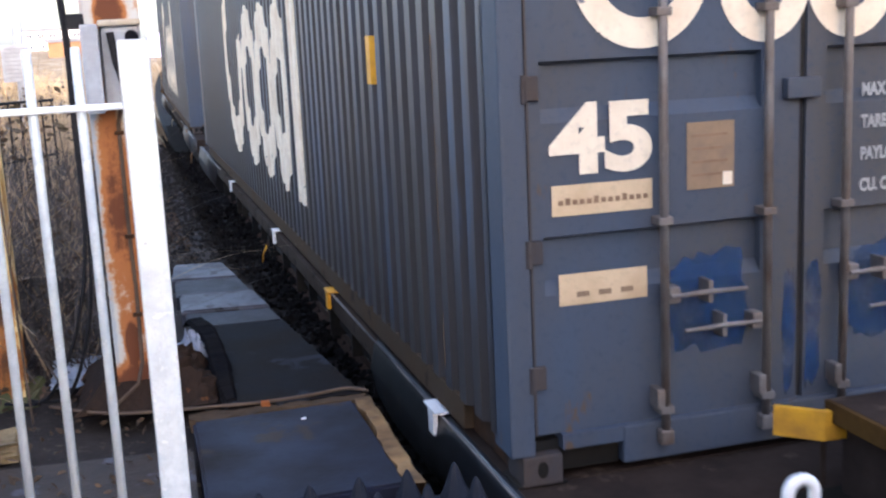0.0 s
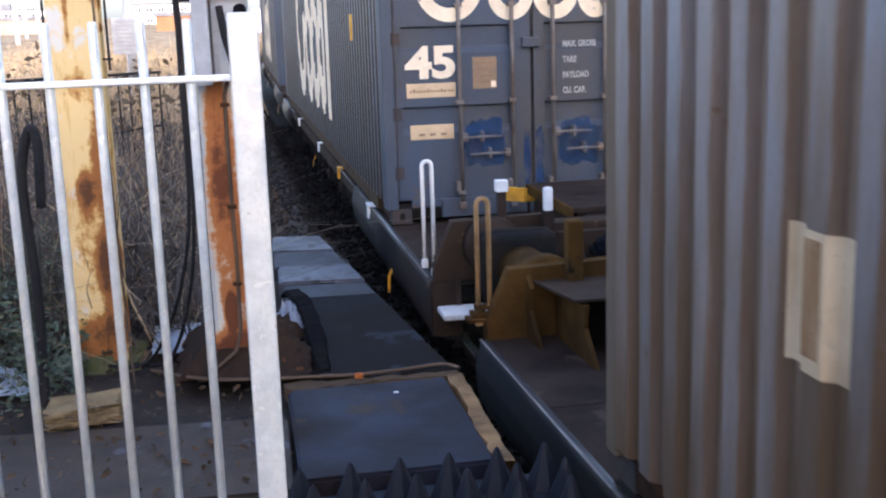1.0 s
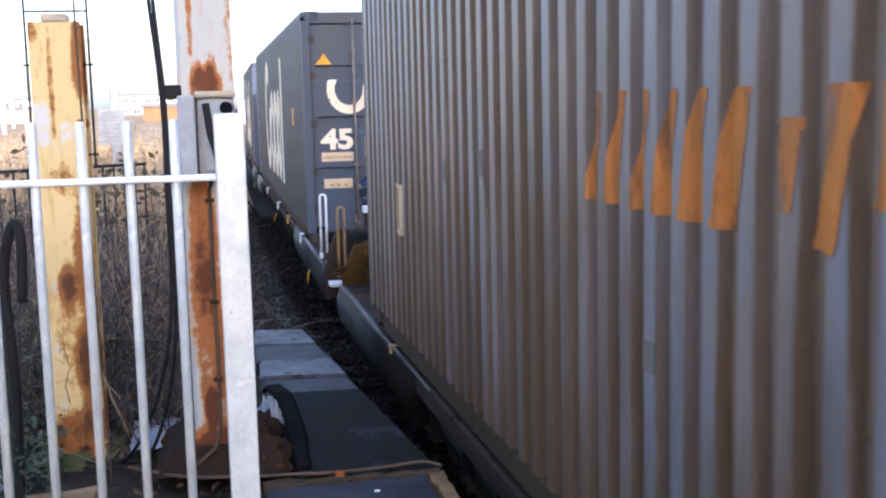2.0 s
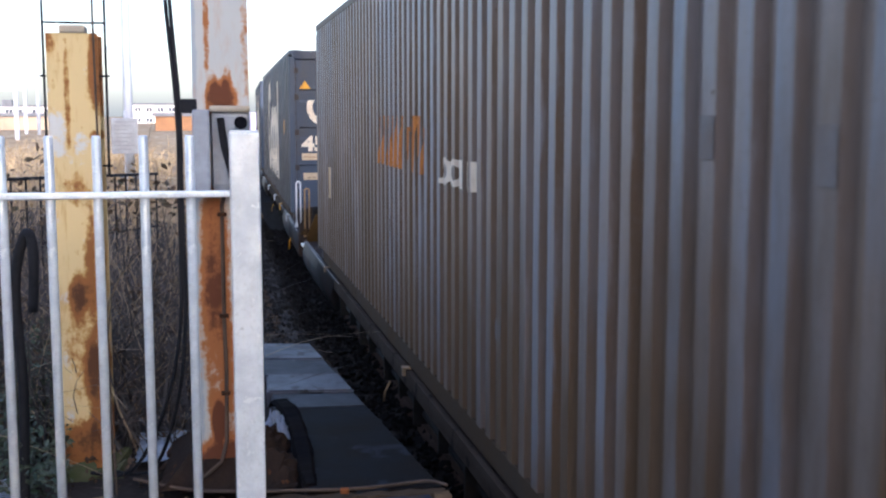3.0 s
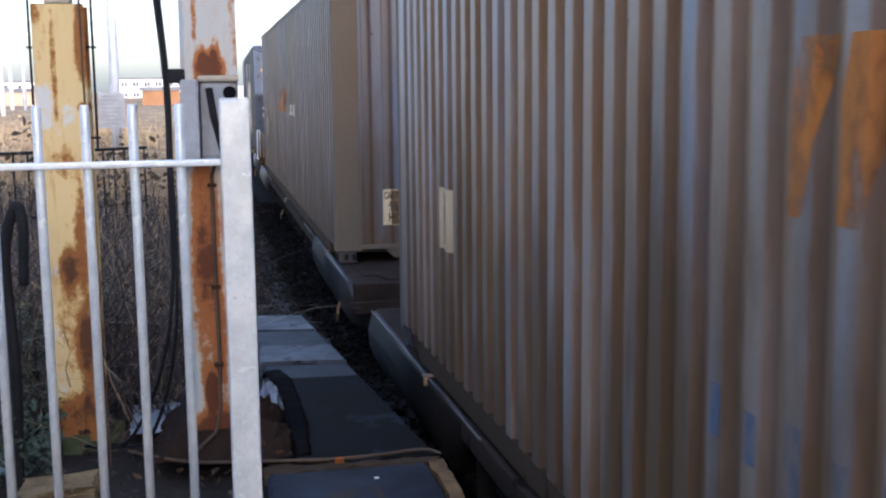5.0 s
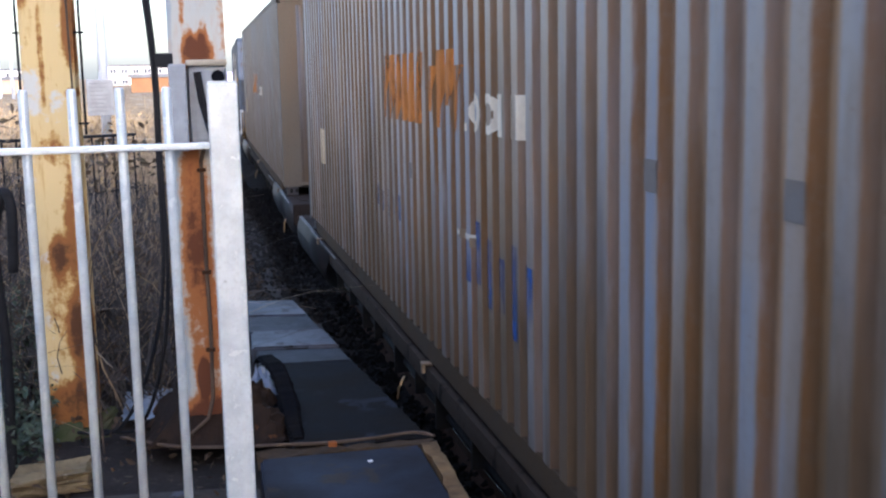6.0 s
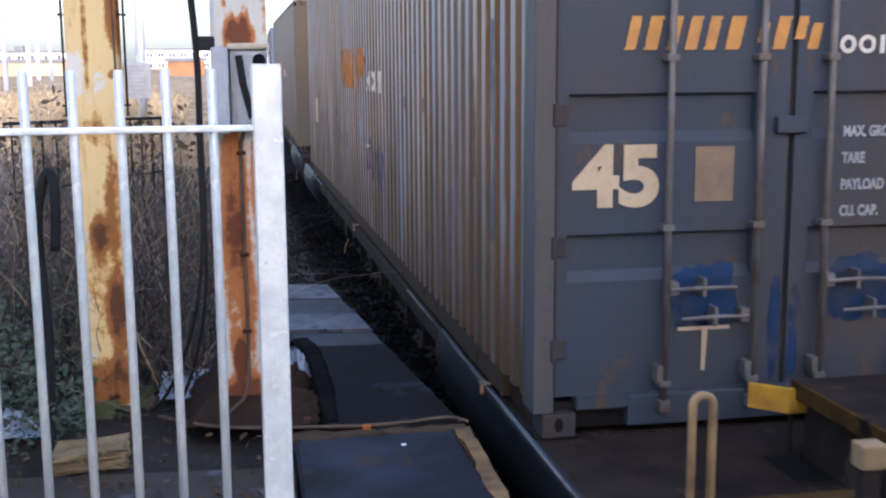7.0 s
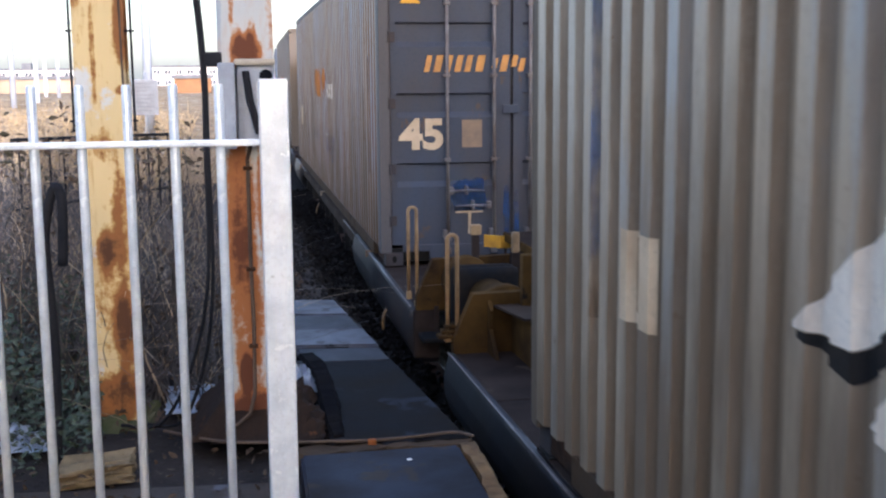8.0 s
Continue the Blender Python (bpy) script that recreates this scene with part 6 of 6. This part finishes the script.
def stems(name, label, count, area, height, spread, radius, material, seed, lean=0.4, pieces=6, droop=0.25):
    """Tangled dry stems: bent three-sided rods, all in one mesh."""
    rnd = random.Random(seed)
    verts, faces = [], []
    for k in range(count):
        x, y = rnd.uniform(area[0], area[1]), rnd.uniform(area[2], area[3])
        p = Vector((x, y, ground_height(x, y) - 0.03))
        h = height * rnd.uniform(0.35, 1.0)
        way = Vector((rnd.gauss(0, lean), rnd.gauss(0, lean), 1)).normalized()
        bend = Vector((rnd.gauss(0, spread), rnd.gauss(0, spread), -droop * rnd.random()))
        r0 = radius * rnd.uniform(0.6, 1.3)
        last = None
        for s in range(pieces + 1):
            f = s / pieces
            r = r0 * (1 - 0.75 * f)
            at = len(verts)
            for a in (0, 2.1, 4.2):
                verts.append((p.x + r * math.cos(a), p.y + r * math.sin(a), p.z))
            if last is not None:
                for q in range(3):
                    faces.append((last + q, last + (q + 1) % 3, at + (q + 1) % 3, at + q))
            last = at
            way = (way + bend / pieces + Vector((rnd.gauss(0, 0.1), rnd.gauss(0, 0.1), rnd.gauss(0, 0.08)))).normalized()
            p = p + way * (h / pieces)
            p.z = max(p.z, ground_height(p.x, p.y) + 0.01) if s % 2 else p.z
    me = bpy.data.meshes.new(name)
    me.from_pydata(verts, [], faces)
    me.materials.append(material)
    return tagged(new(name, me), label, "scrub", kind="stuff")


def leaves(name, label, count, area, height, size, material, seed, low=0.0):
    rnd = random.Random(seed)
    verts, faces = [], []
    for k in range(count):
        x, y = rnd.uniform(area[0], area[1]), rnd.uniform(area[2], area[3])
        clump = 0.5 + 0.5 * noise.noise(Vector((x * 2.2, y * 2.2, seed)))
        z = ground_height(x, y) + low + height * clump * rnd.random()
        turn = Euler((rnd.gauss(0, 0.7), rnd.gauss(0, 0.7), rnd.uniform(0, 6.3))).to_matrix()
        s = size * rnd.uniform(0.6, 1.3)
        at = len(verts)
        for v in ((0, -1, 0), (0.55, -0.2, 0.12), (0.3, 0.6, 0.05), (0, 1, -0.15), (-0.3, 0.6, 0.05), (-0.55, -0.2, 0.12)):
            q = turn @ (Vector(v) * s)
            verts.append((x + q.x, y + q.y, z + q.z))
        faces += [(at, at + 1, at + 2, at + 3), (at, at + 3, at + 4, at + 5)]
    me = bpy.data.meshes.new(name)
    me.from_pydata(verts, [], faces)
    me.materials.append(material)
    return tagged(new(name, me), label, "leaves", kind="stuff")


stems("bramble_stems", "tangled dry brown bramble stems behind the fence", 2600, (-6.5, -1.35, 2.0, 9.5), 1.5, 1.1, 0.007, TWIG, 11)
stems("bramble_stems", "tangled dry brown bramble stems behind the fence", 900, (-3.2, -1.45, 1.7, 3.6), 1.25, 1.3, 0.006, TWIG, 12)
stems("dry_grass", "pale dry grass stalks among the brambles", 1300, (-6.0, -1.35, 1.9, 8.0), 1.2, 0.7, 0.004, STRAW, 13, 0.25, 5, 0.3)
stems("verge_stems", "low dry stems beside the train", 700, (-1.6, -0.75, 4.6, 14.0), 0.28, 0.8, 0.004, TWIG, 14, 0.6, 4)
stems("bramble_stems", "sunlit dry brambles farther along the line", 2200, (-14.0, -1.6, 9.5, 26.0), 1.5, 0.9, 0.012, STRAW, 15, 0.4, 5)
stems("far_scrub", "sunlit orange-brown scrub beyond the brambles", 2600, (-24.0, -2.4, 20.0, 46.0), 1.35, 0.8, 0.016, GOLD_SCRUB, 16, 0.45, 5)
leaves("scrub_leaves", "sunlit dry leaves in the far scrub", 6500, (-22.0, -2.4, 15.0, 44.0), 1.3, 0.06, GOLD_SCRUB, 25)
stems("dark_thicket", "dark bare thicket along the bank", 1300, (-9.0, -1.9, 7.0, 14.0), 1.45, 1.0, 0.01, TWIG, 17, 0.4, 6)
leaves("ivy", "dark green ivy and weeds by the fence foot", 9000, (-3.6, -1.98, 0.9, 3.2), 1.0, 0.019, IVY, 21)
leaves("fallen_leaves", "brown dead leaves over the bank and verge", 5200, (-6.0, -1.15, 1.9, 10.0), 0.35, 0.03, DRY_LEAF, 22)
leaves("fallen_leaves", "brown dead leaves over the bank and verge", 2600, (-1.35, -0.62, 4.4, 16.0), 0.03, 0.028, DRY_LEAF, 23, 0.005)
leaves("scrub_leaves", "dry leaves hanging in the brambles", 5000, (-6.0, -1.4, 2.2, 9.0), 1.15, 0.028, DRY_LEAF, 24)

leaves("fallen_leaves", "brown dead leaves over the muddy slab and slab edges", 520, (-3.0, -1.16, -0.1, 1.9), 0.02, 0.02, DRY_LEAF, 26, 0.075)
leaves("bramble_leaves", "dark drooping bramble leaves against the light", 620, (-4.6, -1.5, 4.0, 7.0), 0.75, 0.035, BRAMBLE_LEAF, 27, 1.05)

def low_railing():
    f = thing("iron_railing", "dark iron railing half hidden by brambles", "railing")
    for k in range(14):
        x = -3.4 + 0.11 * k
        part("baluster", tube([(x, 8.2 + 0.25 * k, 0.75), (x, 8.2 + 0.25 * k, 2.02 - 0.01 * k)], 0.012, 6), CABLE, f)
    part("top_bar", tube([(-3.45, 8.1, 2.0), (-1.95, 11.5, 1.88)], 0.018, 6), CABLE, f)
    part("lower_bar", tube([(-3.45, 8.1, 1.3), (-1.95, 11.5, 1.2)], 0.014, 6), CABLE, f)


low_railing()

stems("bramble_canes", "long arching pale bramble canes by the fence", 170, (-3.4, -1.45, 1.9, 4.2), 1.9, 1.9, 0.0075, STRAW, 31, 0.5, 12, 1.3)


def notice():
    s = thing("notice_board", "white notice board on a pale pole", "sign")
    part("pole", tube([(-3.2, 25.0, 0.6), (-3.2, 25.0, 2.75)], 0.04, 8), MAST, s)
    part("board", box(-3.52, -2.9, 24.93, 24.96, 1.72, 2.58, 0.01), SIGN_WHITE, s)
    for k in range(8):
        part("text_line", box(-3.45, -2.98 - 0.08 * (k % 3), 24.922, 24.928, 2.48 - 0.095 * k, 2.50 - 0.095 * k), SIGN_TEXT, s)


notice()

# ---- far things ----


def catenary_mast(x, y, top, r):
    m = thing("overhead_line_mast", "pale steel overhead line mast", "mast", "overhead line masts")
    part("pole", tube([(x, y, 0.2), (x, y, top)], [r, r * 0.8], 10), MAST, m, "", True)
    part("bracket_arm", tube([(x, y, top - 1.0), (x + 2.6, y, top - 0.6)], r * 0.3, 6), MAST, m)
    part("bracket_stay", tube([(x, y, top - 2.2), (x + 2.4, y, top - 0.7)], r * 0.22, 6), MAST, m)
    part("foot_block", box(x - r * 2, x + r * 2, y - r * 2, y + r * 2, 0.2, 0.9, 0.02), STEP_SLAB, m)


catenary_mast(-3.42, 30.0, 8.5, 0.14)
for x, y in ((-12.5, 62.0), (-10.2, 80.0), (-14.5, 95.0), (-17.5, 70.0)):
    catenary_mast(x, y, 8.0, 0.16)


def portal(x0, x1, y, z):
    g = thing("line_gantry", "pale steel gantry over the far tracks", "gantry", "gantries over the far tracks")
    for x in (x0, x1):
        part("leg", box(x - 0.13, x + 0.13, y - 0.13, y + 0.13, 0.3, z, 0.01), MAST, g)
    for dz in (0.0, 0.7):
        part("boom", box(x0, x1, y - 0.08, y + 0.08, z - dz - 0.08, z - dz + 0.08), MAST, g)
    n = 10
    for k in range(n):
        xa, xb = x0 + (x1 - x0) * k / n, x0 + (x1 - x0) * (k + 1) / n
        part("lattice_bar", tube([(xa, y, z if k % 2 else z - 0.7), (xb, y, z - 0.7 if k % 2 else z)], 0.04, 5), MAST, g)


portal(-22.0, -13.2, 75.0, 5.6)
portal(-26.0, -16.2, 100.0, 5.6)


def building(name, label, x0, x1, y0, y1, z0, z1, wall, roof, storeys, bays, flat=True):
    b = thing(name, label, "building")
    part("masonry", box(x0, x1, y0, y1, z0, z1, 0.03), wall, b)
    if flat:
        part("roof", box(x0 - 0.3, x1 + 0.3, y0 - 0.3, y1 + 0.3, z1, z1 + 0.4), roof, b)
    else:
        ym = (y0 + y1) / 2
        part("roof", prism([(y0 - 0.4, z1), (y1 + 0.4, z1), (ym, z1 + (y1 - y0) * 0.35)], "x", x0 - 0.3, x1 + 0.3), roof, b)
    for s in range(storeys):
        for k in range(bays):
            w = (x1 - x0) / bays
            xc, zc = x0 + w * (k + 0.5), z0 + (z1 - z0) * (s + 0.55) / storeys
            h = (z1 - z0) / storeys * 0.42
            win = part("window", box(xc - w * 0.27, xc + w * 0.27, y0 - 0.02, y0 + 0.05, zc - h / 2, zc + h / 2), GLASS_DARK, b)
            part("window_frame", box(xc - w * 0.02, xc + w * 0.02, y0 - 0.05, y0 - 0.02, zc - h / 2, zc + h / 2), HOUSE_WHITE, win)
    return b


building("white_building", "long white building with dark windows beyond the yard", -16.0, 0.5, 250, 262, 0.5, 5.0, HOUSE_WHITE, SLATE, 2, 7)
part("chimney", box(-44.5, -42.5, 264, 266, 4.8, 6.2), SLATE, building("white_building", "low white building beyond the yard", -55.0, -30.0, 260, 272, 0.5, 4.6, HOUSE_WHITE, SLATE, 2, 9))
building("brick_shed", "low orange-brown brick shed by the far tracks", -6.2, -2.4, 120, 126, 0.4, 2.6, BRICK_RED, SLATE, 0, 0)
building("brick_shed", "low orange-brown brick shed by the far tracks", -30.0, -14.0, 130, 136, 0.4, 2.6, HOUSE_TAN, SLATE, 0, 0)
building("white_building", "white rendered building in sunlight beyond the yard", 61.0, 70.4, 120, 131, 0.2, 8.2, HOUSE_WHITE, SLATE, 2, 6)
building("brick_building", "orange brick building in sunlight across the tracks", 59.0, 66.8, 116, 119.6, 0.2, 4.6, SUNNY_BRICK, SLATE, 1, 5)
building("white_shed", "plain white shed in sunlight across the tracks", 35.7, 46.0, 60, 66, 0.2, 2.5, HOUSE_WHITE, HOUSE_WHITE, 0, 0)
lilac = thing("lilac_container", "pale lilac storage container far along the line", "storage container")
part("body", box(3.3, 4.75, 110, 113, 0.75, 3.0, 0.04), LILAC, lilac)
for k in range(5):
    part("rib", box(3.45 + 0.28 * k, 3.53 + 0.28 * k, 109.95, 110.0, 0.85, 2.9), LILAC, lilac)
boundary = link("boundary_wall", box(30.0, 60.0, 74, 74.3, 0.0, 1.5, 0.02), HOUSE_TAN)
tagged(boundary, "low sandy wall in sunlight beyond the far platform", "wall", kind="structure")

far_platform = thing("far_platform", "low platform with pale coping across the tracks", "platform", kind="structure")
part("face_wall", box(20.5, 21.0, -10, 120, -0.2, 0.72), DARK_BRICK, far_platform, "sooty brick platform face")
part("surface", box(21.1, 27.0, -10, 120, -0.2, 0.80), PALE_PAVING, far_platform, "pale worn paving")
part("coping", box(20.4, 21.095, -10, 120, 0.805, 0.87, 0.01), HOUSE_WHITE, far_platform, "pale worn coping")

# added out of view behind the camera, shaped to shade train and slabs
bridge = thing("shade_bridge", "added unseen grey brick block that shades the train", "bridge", kind="structure")
part("abutment", box(-45, -3.2, -42, -28, -0.2, 5.6), SHED_WALL, bridge)
part("abutment", box(20, 60, -42, -28, -0.2, 5.6), SHED_WALL, bridge)
part("deck", box(-45, 60, -42, -28, 5.6, 7.2), SHED_WALL, bridge)
part("upper_wall", box(3.3, 27, -40, -30, 7.2, 15.5), SHED_WALL, bridge, "added unseen upper block that keeps the sun off the train")


def light_blocker():
    """A plain wall added beside the camera, off the line of view, to block low light from the west."""
    w = tagged(link("blocker_wall", box(-4.3, -4.0, -14.0, -0.9, LEVEL - 0.3, LEVEL + 2.4, 0.01), DARK_BRICK), "added unseen brick wall that dims the lower train sides", "wall", kind="structure")
    return w


light_blocker()


def motions():
    moments = [0.2 * k for k in range(41)]
    for ob, start, z in ROLLING:
        walk(ob, [(t, on_track(start + rolled(t), z)) for t in moments])
    fine = [0.1 * k for k in range(81)]
    for ax, y in WHEELS:
        walk(ax, [(t, pose(0, y, 0.365, -math.degrees(rolled(t) / 0.365), 0, 0)) for t in fine])


motions()
